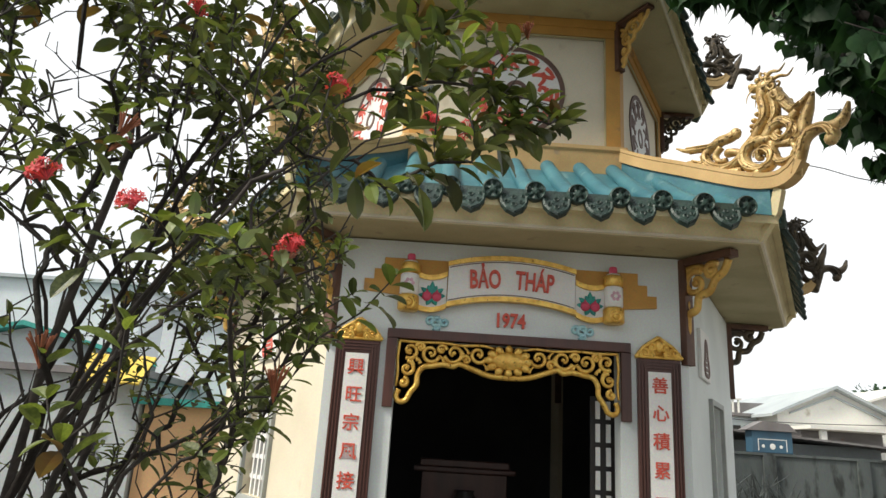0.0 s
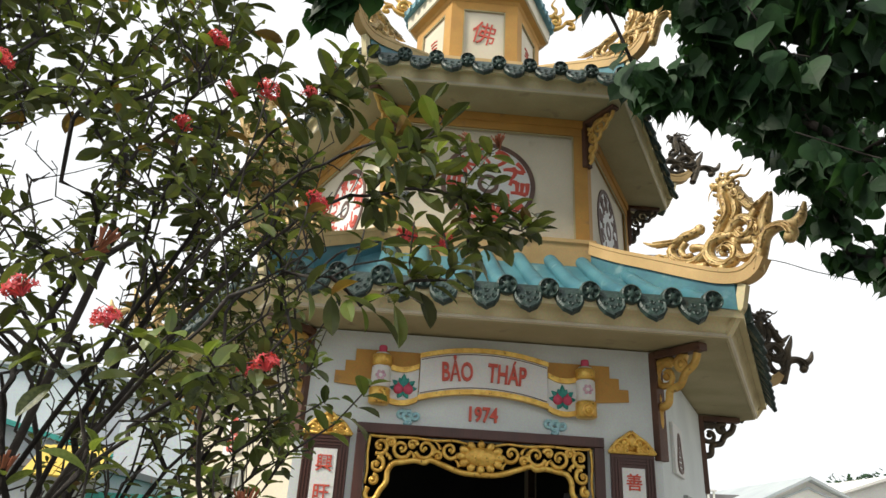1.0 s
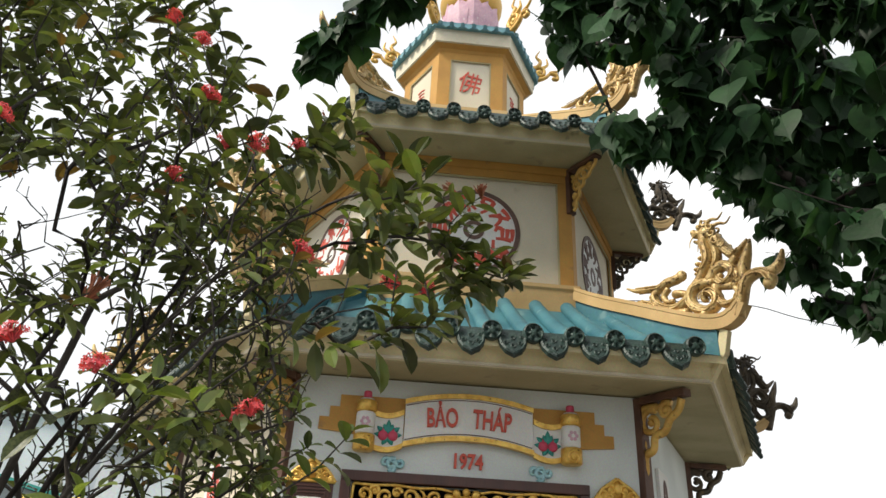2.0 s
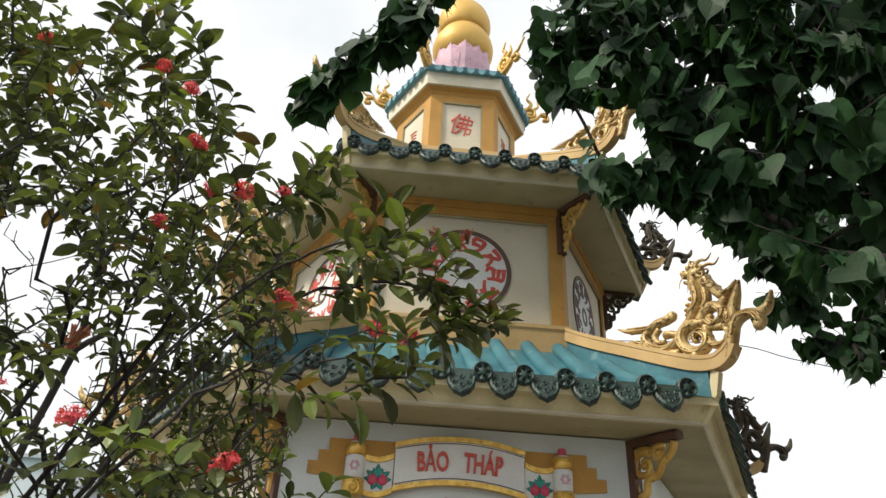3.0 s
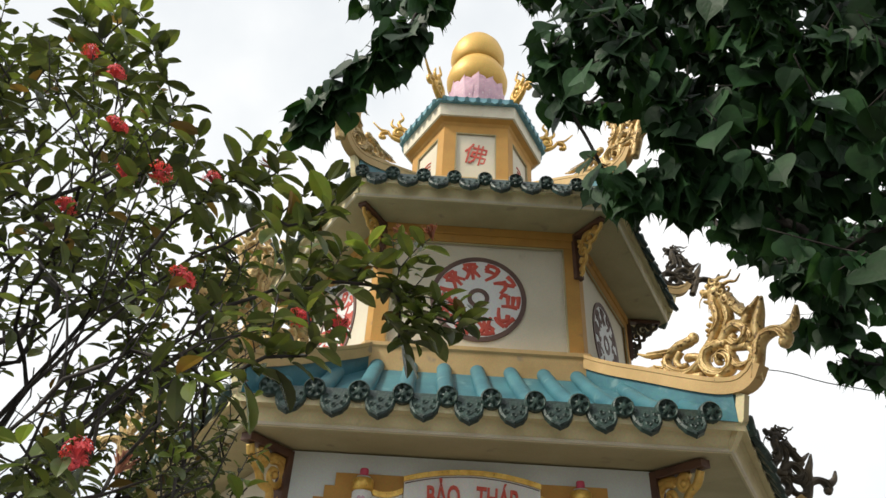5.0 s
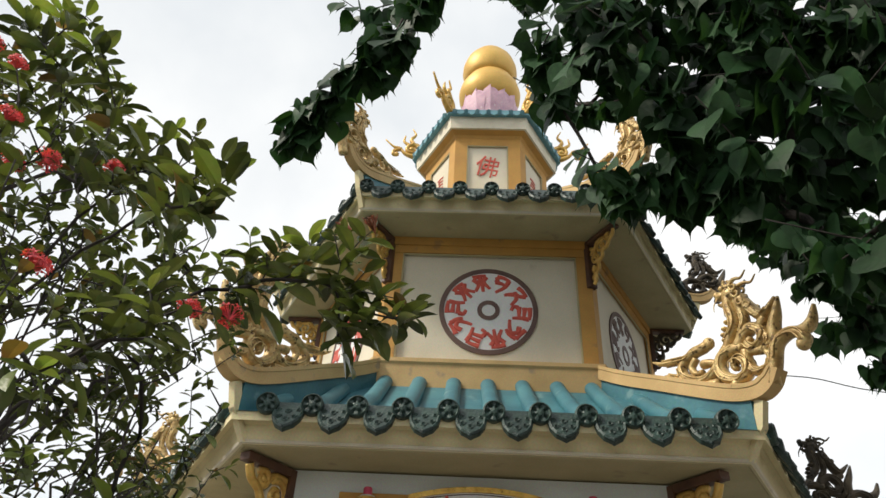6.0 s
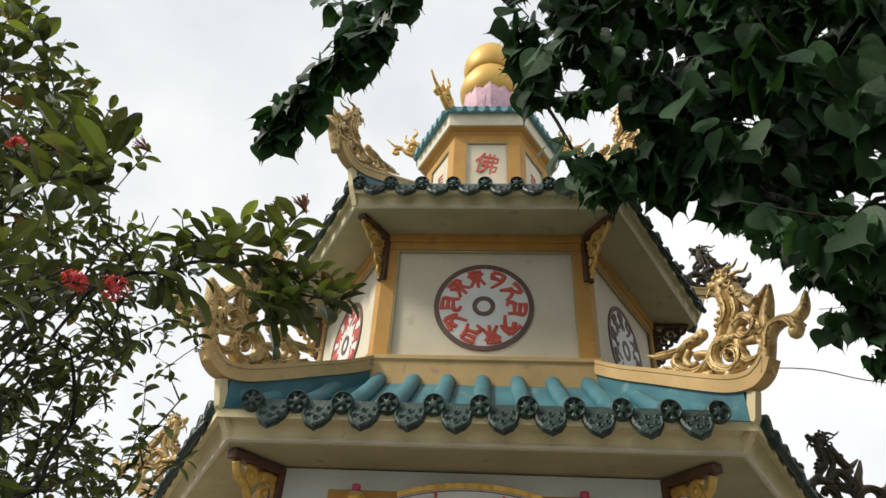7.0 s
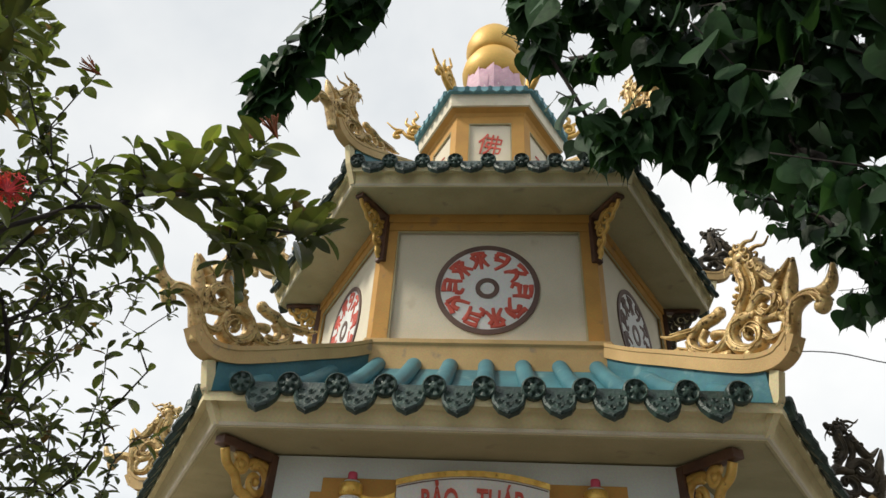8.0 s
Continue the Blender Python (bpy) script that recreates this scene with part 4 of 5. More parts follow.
for s in (-1, 1):
    x0, x1 = sorted((s * 0.482, s * 0.70))
    fz = lambda x: 2.525 + 2.2 * (abs(x) - 0.61) ** 2
    part("side_fold", arc_band(x0, x1, fz, 0.215, -0.040, -0.0195, 8), M_WHITE, sign, "white side fold")
    for d in (0.122, -0.122):
        part("gold_edge", arc_band(x0, x1, lambda x: fz(x) + d, 0.038, -0.058, -0.0205, 8), M_GOLDLEAF, sign, "gold painted edge")
    # a pair of peaches among upright leaves
    for px in (-0.036, 0.036):
        b = bmesh.new()
        ball(b, (s * 0.59 + px, -0.047, 2.505), 0.037, 1, 0.5, 1.0, 12, 8)
        strand(b, [(s * 0.59 + px * 0.9, -0.047, 2.53), (s * 0.59 + px * 1.15, -0.05, 2.556)], 0.016, 0.003, flat=0.6, n=0)
        part("peach", b, M_DEEPPINK, sign, "pink peach relief", True)
    for a, ln in ((-84, 0.10), (-52, 0.105), (-22, 0.09), (0, 0.115), (22, 0.09), (52, 0.105), (84, 0.10), (150, 0.075), (210, 0.075)):
        b = bmesh.new()
        c, q = math.cos(radians(90 - a)), math.sin(radians(90 - a))
        strand(b, [(s * 0.59, -0.041, 2.505), (s * 0.59 + 0.55 * ln * c, -0.044, 2.505 + 0.55 * ln * q), (s * 0.59 + ln * c, -0.041, 2.505 + ln * q)], 0.008, 0.003, mid=0.021, flat=0.35, n=3)
        part("leaf", b, M_TEAL, sign, "teal leaf relief", True)
    # scroll rolls at the ends
    for k, (z0, z1, mt, r, lb) in enumerate(((2.38, 2.50, M_GOLDLEAF, 0.078, "gold roll end"), (2.50, 2.66, M_WHITE, 0.070, "white rolled middle"), (2.66, 2.745, M_GOLDLEAF, 0.074, "gold roll end"), (2.745, 2.76, M_WHITE, 0.05, ""), (2.76, 2.815, M_DEEPPINK, 0.030, "pink roll knob"))):
        b = lathe(bmesh.new(), [(r * 0.86, z0 + 0.001), (r, z0 + 0.012), (r, z1 - 0.012), (r * 0.86, z1 - 0.001)], 20)
        part("roll", b, mt, sign, lb, True, m=pose(s * 0.76, -0.062, 0))
    b = bmesh.new()
    strand(b, curl(s * 0.76, 2.425, 0.05, 90, 90 + s * 520, 0.2, 14, -0.140), 0.012, 0.006, n=3)
    part("roll_spiral", b, M_GOLDLEAF, sign, "", True)
    for a in range(0, 360, 60):
        b = bmesh.new()
        ball(b, (s * 0.76 + 0.026 * math.cos(radians(a)), -0.131, 2.58 + 0.026 * math.sin(radians(a))), 0.014, 1, 0.4, 1, 8, 5)
        part("rosette_petal", b, M_PINK, sign, "", True)
    # cloud below
    b = bmesh.new()
    for cx, cz, r, a in ((-0.05, 2.325, 0.034, 0), (0.0, 2.315, 0.042, 60), (0.055, 2.325, 0.034, 140), (0.0, 2.285, 0.025, 200)):
        strand(b, curl(s * 0.54 + cx, cz, r, a, a + 420, 0.25, 11, -0.012), 0.016, 0.010, n=3)
    part("cloud", b, M_CLOUD, sign, "pale cyan cloud relief", True)
part("lettering", text_mesh("BẢO", 0.205, 0.010, 0.004), M_RED, sign, "raised red letters", m=pose(-0.20, -0.068, 2.65, 0, -3, 0) @ UP @ Matrix.Diagonal((0.56, 0.95, 1, 1)))
part("lettering", text_mesh("THÁP", 0.205, 0.010, 0.004), M_RED, sign, "raised red letters", m=pose(0.17, -0.068, 2.65, 0, 3, 0) @ UP @ Matrix.Diagonal((0.56, 0.95, 1, 1)))
part("lettering", text_mesh("1974", 0.145, 0.010, 0.004), M_RED, sign, "raised red date", m=pose(0.0, -0.012, 2.36) @ UP @ Matrix.Diagonal((0.80, 1, 1, 1)))

# side windows with white lattice, grey surrounds and plaques
for k in (1, 5):
    w = thing("window", "white lattice window in a grey surround", "window", kind="structure", m=turn(k, X1))
    for x0, x1, z0, z1 in ((-0.37, -0.322, 0.90, 1.97), (0.322, 0.37, 0.90, 1.97), (-0.321, 0.321, 1.922, 1.97), (-0.321, 0.321, 0.90, 0.948)):
        part("surround", boxed(x0, x1, FY - 0.035, FY + 0.02, z0, z1, bev=0.004), M_GREY, w, "grey painted surround")
    for x in (-0.24, -0.12, 0.0, 0.12, 0.24):
        part("bar", boxed(x - 0.018, x + 0.018, FY + 0.05, FY + 0.09, 0.95, 1.92), M_WHITE, w)
    for z in (1.1, 1.27, 1.44, 1.61, 1.78):
        part("crossbar", boxed(-0.32, 0.32, FY + 0.056, FY + 0.084, z - 0.018, z + 0.018), M_WHITE, w)
    dx = -0.62 if k == 1 else 0.0
    pl = thing("wall_plaque", "white framed plaque with a red painted emblem", "plaque", "plaques above the side windows", m=turn(k, X1) @ pose(dx, FY, 0.07))
    part("board", boxed(-0.24, 0.24, -0.03, 0.0, 2.02, 2.42, bev=0.006), M_WHITE, pl, "white plaque board")
    b = bmesh.new()
    strand(b, [(-0.10, -0.032, 2.07), (-0.12, -0.032, 2.13), (-0.07, -0.032, 2.22), (-0.05, -0.032, 2.30), (0.0, -0.032, 2.345), (0.05, -0.032, 2.30), (0.07, -0.032, 2.22), (0.12, -0.032, 2.13), (0.10, -0.032, 2.07), (0.0, -0.032, 2.06), (-0.10, -0.032, 2.07)], 0.020, 0.020, flat=0.5)
    ball(b, (0, -0.031, 2.285), 0.034, 0.8, 0.3, 1.1)
    for z, hw in ((2.11, 0.075), (2.15, 0.065), (2.19, 0.055), (2.225, 0.04)):
        box(b, -hw, hw, -0.037, -0.0305, z - 0.012, z + 0.012)
    part("emblem", b, M_RED if k == 5 else M_RINGBROWN, pl, "painted emblem outline")

# dark interior: altar table with a shrine box and an incense pot
altar = thing("altar_table", "dark carved wooden altar table in the unlit room", "table", m=pose(X1 - 0.15, -0.2, 0.15))
part("tabletop", boxed(-0.75, 0.75, -0.35, 0.35, 0.70, 0.76, bev=0.01), M_BROWN, altar)
part("apron", boxed(-0.68, 0.68, -0.31, -0.27, 0.52, 0.698, bev=0.005), M_WOOD, altar)
for sx in (-1, 1):
    for sy in (-1, 1):
        part("leg", boxed(sx * 0.66 - 0.04, sx * 0.66 + 0.04, sy * 0.29 - 0.04, sy * 0.29 + 0.04, 0.0, 0.698, bev=0.008), M_BROWN, altar)
shrine = thing("shrine_box", "dark wooden shrine box with a stepped roof on the altar", "shrine", m=pose(X1 - 0.15, -0.1, 0.91))
part("cabinet", boxed(-0.42, 0.42, -0.16, 0.20, 0.0, 0.30, bev=0.008), M_BROWN, shrine)
part("cornice", boxed(-0.50, 0.50, -0.20, 0.24, 0.302, 0.35, bev=0.012), M_BROWN, shrine)
part("crown", boxed(-0.44, 0.44, -0.17, 0.21, 0.352, 0.42, bev=0.012), M_BROWN, shrine)
pot = part("incense_pot", lathe(bmesh.new(), [(0.05, 0), (0.09, 0.02), (0.11, 0.08), (0.08, 0.13), (0.095, 0.15), (0.07, 0.145)], 20), M_IRON, None, "", True, m=pose(X1 - 0.15, -0.42, 0.91))
tagged(pot, "small dark round incense pot on the altar", "pot")
tagged(part("floor", hexloft(bmesh.new(), [(A1 - 0.02, 0.151), (A1 - 0.02, 0.16)], True, True), M_DARK, None, m=pose(X1, 0, 0)), "tiled floor of the tower room, coloured dark as unlit", "floor", kind="structure")

gate = thing("folding_gate", "folded iron gate leaf with white bars inside the doorway", "gate", m=pose(X1 + 0.78, FY + 0.24, 0.16))
part("gate_frame", boxed(-0.12, 0.12, 0.012, 0.03, 0.0, 1.72, bev=0.004), M_IRON, gate, "black iron frame")
for x in (-0.065, 0.015, 0.085):
    for i in range(10):
        part("bar", boxed(x - 0.016, x + 0.016, -0.006, 0.0115, 0.04 + 0.168 * i, 0.172 + 0.168 * i), M_WHITE, gate)

# thin wire between the lower right hip and the tree
b = bmesh.new()
strand(b, [(1.55, -0.80, 4.42), (2.65, -1.5, 4.18), (3.4, -1.5, 4.06), (5.0, -1.5, 3.95), (9.0, -1.4, 4.3)], 0.005, 0.005, seg=5)
tagged(part("wire", b, M_IRON), "thin dark wire sagging from the roof corner", "wire")

# ---- surroundings to the right: yard wall and houses ----
b = bmesh.new()
box(b, 4.2, 20.0, 9.0, 9.18, 0.0, 1.74)
box(b, 4.2, 20.0, 8.96, 9.22, 1.742, 1.80)
for x in (5.0, 7.4, 9.6, 12.2, 15.0):
    box(b, x - 0.14, x + 0.14, 8.93, 8.999, 0.0, 1.74)
tagged(part("wall_yard", b, M_CONC), "stained grey concrete yard wall with piers", "wall", kind="structure")
rb = random.Random(7)
b = bmesh.new()
for i in range(130):
    x, y = rb.uniform(6.0, 7.6), rb.uniform(8.1, 8.8)
    z = rb.uniform(0.1, 1.0)
    strand(b, [(x, y, 0.0), (x + rb.uniform(-0.3, 0.3), y, z * 0.7), (x + rb.uniform(-0.7, 0.7), y + rb.uniform(-0.3, 0.1), z + 0.35)], 0.02, 0.008, seg=4, n=2)
tagged(part("scrap_pile", b, M_CONC), "heap of grey branches and scrap against the yard wall", "scrap pile", kind="stuff")
shed = thing("shed", "low shed with a dark sheet roof behind the yard wall", "shed", m=pose(0, 0, 0))
part("wall", boxed(5.9, 11.0, 10.4, 13.0, 0.0, 2.1), M_FARGREY, shed)
for i in range(26):
    x = 5.6 + 0.23 * i
    part("roof_sheet", boxed(x, x + 0.228, 9.6, 13.2, 2.34 - 0.012 * i, 2.39 - 0.012 * i), M_SHEET, shed)
part("post", boxed(5.95, 6.07, 9.8, 9.92, 0, 2.32), M_SHEET, shed)
bx = thing("notice_box", "dark blue box with a white framed panel on the wall", "box", m=pose(7.5, 9.09, 1.80))
part("body", boxed(-0.46, 0.50, -0.09, 0.25, 0.0, 0.50, bev=0.02), M_BLUE, bx)
for x0, x1, z0, z1 in ((-0.32, 0.36, 0.30, 0.315), (-0.32, -0.305, 0.05, 0.3), (0.345, 0.36, 0.05, 0.3)):
    part("white_line", boxed(x0, x1, -0.098, -0.0905, z0, z1), M_WHITE, bx)
for x in (-0.2, 0.02, 0.22):
    b = bmesh.new()
    ball(b, (x, -0.092, 0.15), 0.07 if x == 0.02 else 0.04, 1, 0.1, 1, 10, 6)
    part("white_mark", b, M_WHITE, bx)
part("lid", prism(bmesh.new(), [(-0.62, 0.50), (0.60, 0.50), (0.40, 0.68), (-0.2, 0.72)], -0.15, 0.3), M_SHEET, bx)


def house(name, label, x0, x1, y0, y1, zw, zr, wall_m, roof_m, windows=(), gable=True, m=None):
    h = thing(name, label, "house", m=m)
    xm = (x0 + x1) / 2
    pts = [(x0, 0), (x1, 0), (x1, zw)] + ([(xm, zr)] if gable else []) + [(x0, zw)]
    part("wall", prism(bmesh.new(), pts, y0, y1), wall_m, h)
    if gable:
        for s in (-1, 1):
            xe = xm + s * ((x1 - x0) / 2 + 0.35)
            ze = zw - 0.35 * (zr - zw) / ((x1 - x0) / 2)
            part("roof", prism(bmesh.new(), [(xm, zr + 0.02), (xe, ze + 0.02), (xe, ze + 0.12), (xm, zr + 0.13)], y0 - 0.3, y1), roof_m, h)
    else:
        part("roof", boxed(x0 - 0.15, x1 + 0.15, y0 - 0.2, y1, zw + 0.002, zw + 0.12), roof_m, h)
    for wx, wz, ww, wh in windows:
        win = part("window", boxed(wx - ww / 2, wx + ww / 2, y0 - 0.02, y0 + 0.05, wz, wz + wh), M_IRON, h, "dark window")
        part("frame", boxed(wx - ww / 2 - 0.06, wx + ww / 2 + 0.06, y0 - 0.04, y0 - 0.021, wz + wh, wz + wh + 0.06), M_GREY, win)
        for i in range(1, 4):
            part("grille_bar", boxed(wx - ww / 2 + ww * i / 4 - 0.015, wx - ww / 2 + ww * i / 4 + 0.015, y0 - 0.045, y0 - 0.022, wz, wz + wh), M_WHITE, win)
    return h


h1 = house("gabled_house", "cream gabled house with a pale roof behind the yard wall", 12.3, 16.6, 18.0, 26.0, 3.45, 4.42, M_FARWALL, M_FARGREY)
part("canopy", boxed(12.5, 15.8, 16.2, 17.9, 2.86, 2.98), M_FARWALL, h1, "flat concrete canopy")
# dark block under the canopy: its shade, built as a solid
part("canopy_shade", boxed(12.7, 15.6, 17.2, 17.9, 2.3, 2.85), M_SHEET, h1)
h2 = house("balcony_house", "cream house with a grey tiled roof and a balcony rail", 9.6, 12.5, 19.5, 26.0, 3.35, 3.9, M_FARWALL, M_SHEET, gable=False)
for i in range(9):
    part("rail_post", boxed(9.7 + 0.22 * i, 9.76 + 0.22 * i, 19.3, 19.36, 3.47, 3.95), M_FARWALL, h2)
part("handrail", boxed(9.6, 11.6, 19.27, 19.39, 3.952, 4.02), M_FARWALL, h2)
part("roof_slope", prism(bmesh.new(), [(11.0, 3.48), (14.2, 3.48), (13.8, 4.05), (11.6, 4.0)], 21.0, 26.0), M_SHEET, h2)
part("side_wall", boxed(9.9, 12.2, 19.42, 19.49, 2.2, 3.3), M_FARGREY, h2, "stained grey lower wall")
for i in range(5):
    part("window", boxed(10.0 + 0.42 * i, 10.28 + 0.42 * i, 19.36, 19.41, 2.55, 3.0), M_IRON, h2, "dark window")
for x0, x1, z0, z1 in ((12.9, 13.1, 0.0, 2.85), (15.3, 15.45, 0.0, 2.85)):
    part("canopy_post", boxed(x0, x1, 16.3, 16.45, z0, z1), M_FARWALL, h1)
part("gable_moulding", prism(bmesh.new(), [(12.75, 3.50), (14.45, 4.20), (16.15, 3.50), (16.15, 3.44), (14.45, 4.13), (12.75, 3.44)], 17.93, 17.99), M_FARGREY, h1, "grey gable moulding")
b = bmesh.new()
strand(b, [(1.05, 2.05, 3.0), (6.0, 12.0, 2.9), (10.0, 14.0, 2.85), (16.0, 15.0, 3.1), (24.0, 16.0, 3.6)], 0.012, 0.012, seg=4)
tagged(part("power_line", b, M_IRON), "thin dark power line in front of the houses", "wire")
far_tree = thing("far_tree", "dark small tree crown behind the white house", "tree", m=pose(22.6, 26, -0.45))
part("trunk", lathe(bmesh.new(), [(0.2, 0.4), (0.14, 3.0), (0.08, 5.4)], 8), M_BARK, far_tree)
rt = random.Random(5)
b = bmesh.new()
for i in range(2200):
    d = Vector((rt.gauss(0, 0.75), rt.gauss(0, 0.6), 5.45 + rt.gauss(0, 0.30)))
    u = Vector((rt.uniform(-1, 1), rt.uniform(-1, 1), rt.uniform(-1, 1))).normalized() * 0.16
    w = u.orthogonal().normalized() * 0.10
    b.faces.new([b.verts.new(d + q) for q in (-u, w, u, -w)])
part("crown", b, M_BODHI, far_tree, "dark green leaves")
house("white_house", "long white house with a low pitched roof", 17.3, 24.0, 22.0, 30.0, 4.1, 5.2, M_FARWALL, M_FARWALL)

# ---- surroundings to the left ----
h3 = house("grey_block", "tall pale grey concrete building behind the yard", -6.4, -4.55, 7.5, 12.0, 3.95, 4.4, M_HAZEBLOCK, M_FARGREY, gable=False)
h4 = house("low_grey_house", "low grey rendered house with a barred window", -9.5, -5.55, 4.9, 8.0, 2.30, 2.5, M_FARGREY, M_SHEET, ((-6.45, 0.95, 0.6, 0.38),), gable=False)
h5 = house("peach_house", "low peach-painted annex with a teal sheet roof", -5.5, -3.2, 5.0, 8.5, 1.86, 2.2, material("peach_paint", (0.60, 0.38, 0.20), (0.54, 0.33, 0.17), 0.9, scale=1, grain=30), M_TEAL, gable=False)
h6 = house("teal_roof_house", "grey house with a teal pitched roof", -13.0, -7.2, 9.0, 14.0, 2.9, 3.6, M_FARGREY, M_TEAL)
h7 = house("white_block", "pale rendered building in the distance", -20.0, -10.5, 16.0, 24.0, 6.2, 7.0, M_HAZEBLOCK, M_FARGREY, gable=False)
aw = thing("awning", "yellow corrugated awning over the low house", "awning", m=pose(-5.95, 4.85, 2.62))
M_AWNING = material("yellow_sheet", (0.70, 0.52, 0.08), (0.60, 0.42, 0.06), 0.6, scale=2, grain=30)
for i in range(9):
    part("awning_slat", boxed(-0.55 + 0.125 * i, -0.43 + 0.125 * i, -0.75, 0.0, 0.02 + 0.01 * (i % 2), 0.06 + 0.01 * (i % 2)), M_AWNING, aw, m=pose(0, 0, 0, 42))

# unseen walls added behind the camera close the yard and block low sky
b = bmesh.new()
box(b, -14, 14, -16.2, -16.0, 0, 3.6)
box(b, -14.2, -14.0, -16, 4, 0, 2.4)
box(b, 14.0, 14.2, -16, 8.9, 0, 2.4)
tagged(part("wall_south", b, M_FARWALL), "plain cream walls added out of view to close the temple yard", "wall", kind="structure")

# ---- plants ----
def grow(seeds, targets, step, wobble, rg, penalty=0.55):
    """Branch nodes from seed polylines to each target; returns points and parents."""
    pts, par = [], []
    for line in seeds:
        last = -1
        c = spline(line, 6)
        for q in c:
            pts.append(np.array(q))
            par.append(last)
            last = len(pts) - 1
    root = np.array(pts[0])
    tips = []
    order = sorted(targets, key=lambda q: np.linalg.norm(np.array(q) - root))
    for q in order:
        q = np.array(q)
        arr = np.array(pts)
        d = np.linalg.norm(arr - q, axis=1) + penalty * np.maximum(0, np.linalg.norm(arr - root, axis=1) - np.linalg.norm(q - root) + 0.15)
        i = int(np.argmin(d))
        a = arr[i]
        n = max(2, int(np.linalg.norm(q - a) / step))
        last = i
        bend = np.array([rg.uniform(-1, 1), rg.uniform(-1, 1), rg.uniform(-0.2, 0.9)]) * wobble * np.linalg.norm(q - a)
        for k in range(1, n + 1):
            t = k / n
            w = 4 * t * (1 - t)
            p = a + (q - a) * t + bend * w * 0.5 + np.array([rg.uniform(-1, 1) for _ in range(3)]) * wobble * 0.04
            pts.append(p)
            par.append(last)
            last = len(pts) - 1
        tips.append(last)
    pts = np.array(pts)
    ends = set(tips)
    for _ in range(5):
        tot, num = np.zeros_like(pts), np.zeros(len(pts))
        for i, p in enumerate(par):
            if p >= 0:
                tot[p] += pts[i]
                num[p] += 1
        out = pts.copy()
        for i, p in enumerate(par):
            if p >= 0 and num[i] and i not in ends:
                out[i] = 0.4 * pts[i] + 0.3 * pts[p] + 0.3 * tot[i] / num[i]
        pts = out
    return pts, par, tips


def branch_meshes(pts, par, tips, r_tip, power, r_max, split):
    """Two meshes, thick and thin, of tapering chains."""
    n = len(pts)
    cnt = np.zeros(n)
    for t in tips:
        cnt[t] += 1
    for i in range(n - 1, 0, -1):
        if par[i] >= 0:
            cnt[par[i]] += cnt[i]
    rad = np.minimum(r_max, r_tip * np.maximum(cnt, 1) ** power)
    kids = {}
    for i, p in enumerate(par):
        kids.setdefault(p, []).append(i)
    thick, thin = bmesh.new(), bmesh.new()
    for i in range(n):
        p = par[i]
        if p < 0 or max(kids.get(p, [i]), key=lambda k: cnt[k]) != i or par[p] < 0:
            chain = [p, i] if p >= 0 else [i]
            j = i
            while j in kids:
                j = max(kids[j], key=lambda k: cnt[k])
                chain.append(j)
            if len(chain) < 2:
                continue
            r = [float(rad[chain[1]] if k == 0 else rad[c]) for k, c in enumerate(chain)]
            b = thick if r[0] > split else thin
            seg = 8 if r[0] > split else 5
            rings = []
            for k, c in enumerate(chain):
                d = Vector(pts[chain[min(k + 1, len(chain) - 1)]] - pts[chain[max(k - 1, 0)]]).normalized()
                u = d.orthogonal().normalized()
                w = d.cross(u)
                rings.append([b.verts.new(Vector(pts[c]) + r[k] * (math.cos(a) * u + math.sin(a) * w)) for a in (2 * math.pi * s / seg for s in range(seg))])
            for a, c in zip(rings, rings[1:]):
                off = min(range(seg), key=lambda o: (a[0].co - c[o].co).length)
                for s in range(seg):
                    b.faces.new((a[s], a[(s + 1) % seg], c[(s + 1 + off) % seg], c[(s + off) % seg]))
            b.faces.new(rings[-1])
    return thick, thin


def leaf_shape(stations, fold, droop):
    """Leaf along +y, face up: (t, half width) stations; folded at the rib, tip drooping."""
    # the rib is a crease: each half has its own middle row, joined at the stalk
    t, w = stations[0]
    v = [(-w, t, fold * w), (0, t, 0), (w, t, fold * w)]
    for t, w in stations[1:]:
        z = -droop * t * t
        v += [(-w, t, z + fold * w), (0, t, z), (0, t, z), (w, t, z + fold * w)]
    f = [(0, 1, 4, 3), (1, 2, 6, 5)]
    for i in range(len(stations) - 2):
        a = 3 + 4 * i
        f += [(a, a + 1, a + 5, a + 4), (a + 2, a + 3, a + 7, a + 6)]
    return np.array(v), f


IX = leaf_shape(((0.0, 0.012), (0.05, 0.03), (0.16, 0.115), (0.36, 0.195), (0.60, 0.225), (0.80, 0.180), (0.93, 0.085), (1.0, 0.004)), 0.42, 0.22)
BO = leaf_shape(((-0.38, 0.006), (0.02, 0.008), (-0.05, 0.10), (-0.06, 0.20), (-0.02, 0.32), (0.07, 0.41), (0.20, 0.455), (0.34, 0.43), (0.48, 0.34), (0.60, 0.22), (0.69, 0.11), (0.76, 0.045), (0.86, 0.016), (1.0, 0.004)), 0.10, 0.12)


def leaf_matrix(p, d, up, size, roll):
    d = Vector(d).normalized()
    x = d.cross(Vector(up))
    x = x.normalized() if x.length > 1e-3 else Vector((1, 0, 0))
    z = x.cross(d)
    m = Matrix((x, d, z)).transposed().to_4x4()
    return Matrix.Translation(p) @ m @ Matrix.Rotation(roll, 4, "Y") @ Matrix.Diagonal((size, size, size, 1))


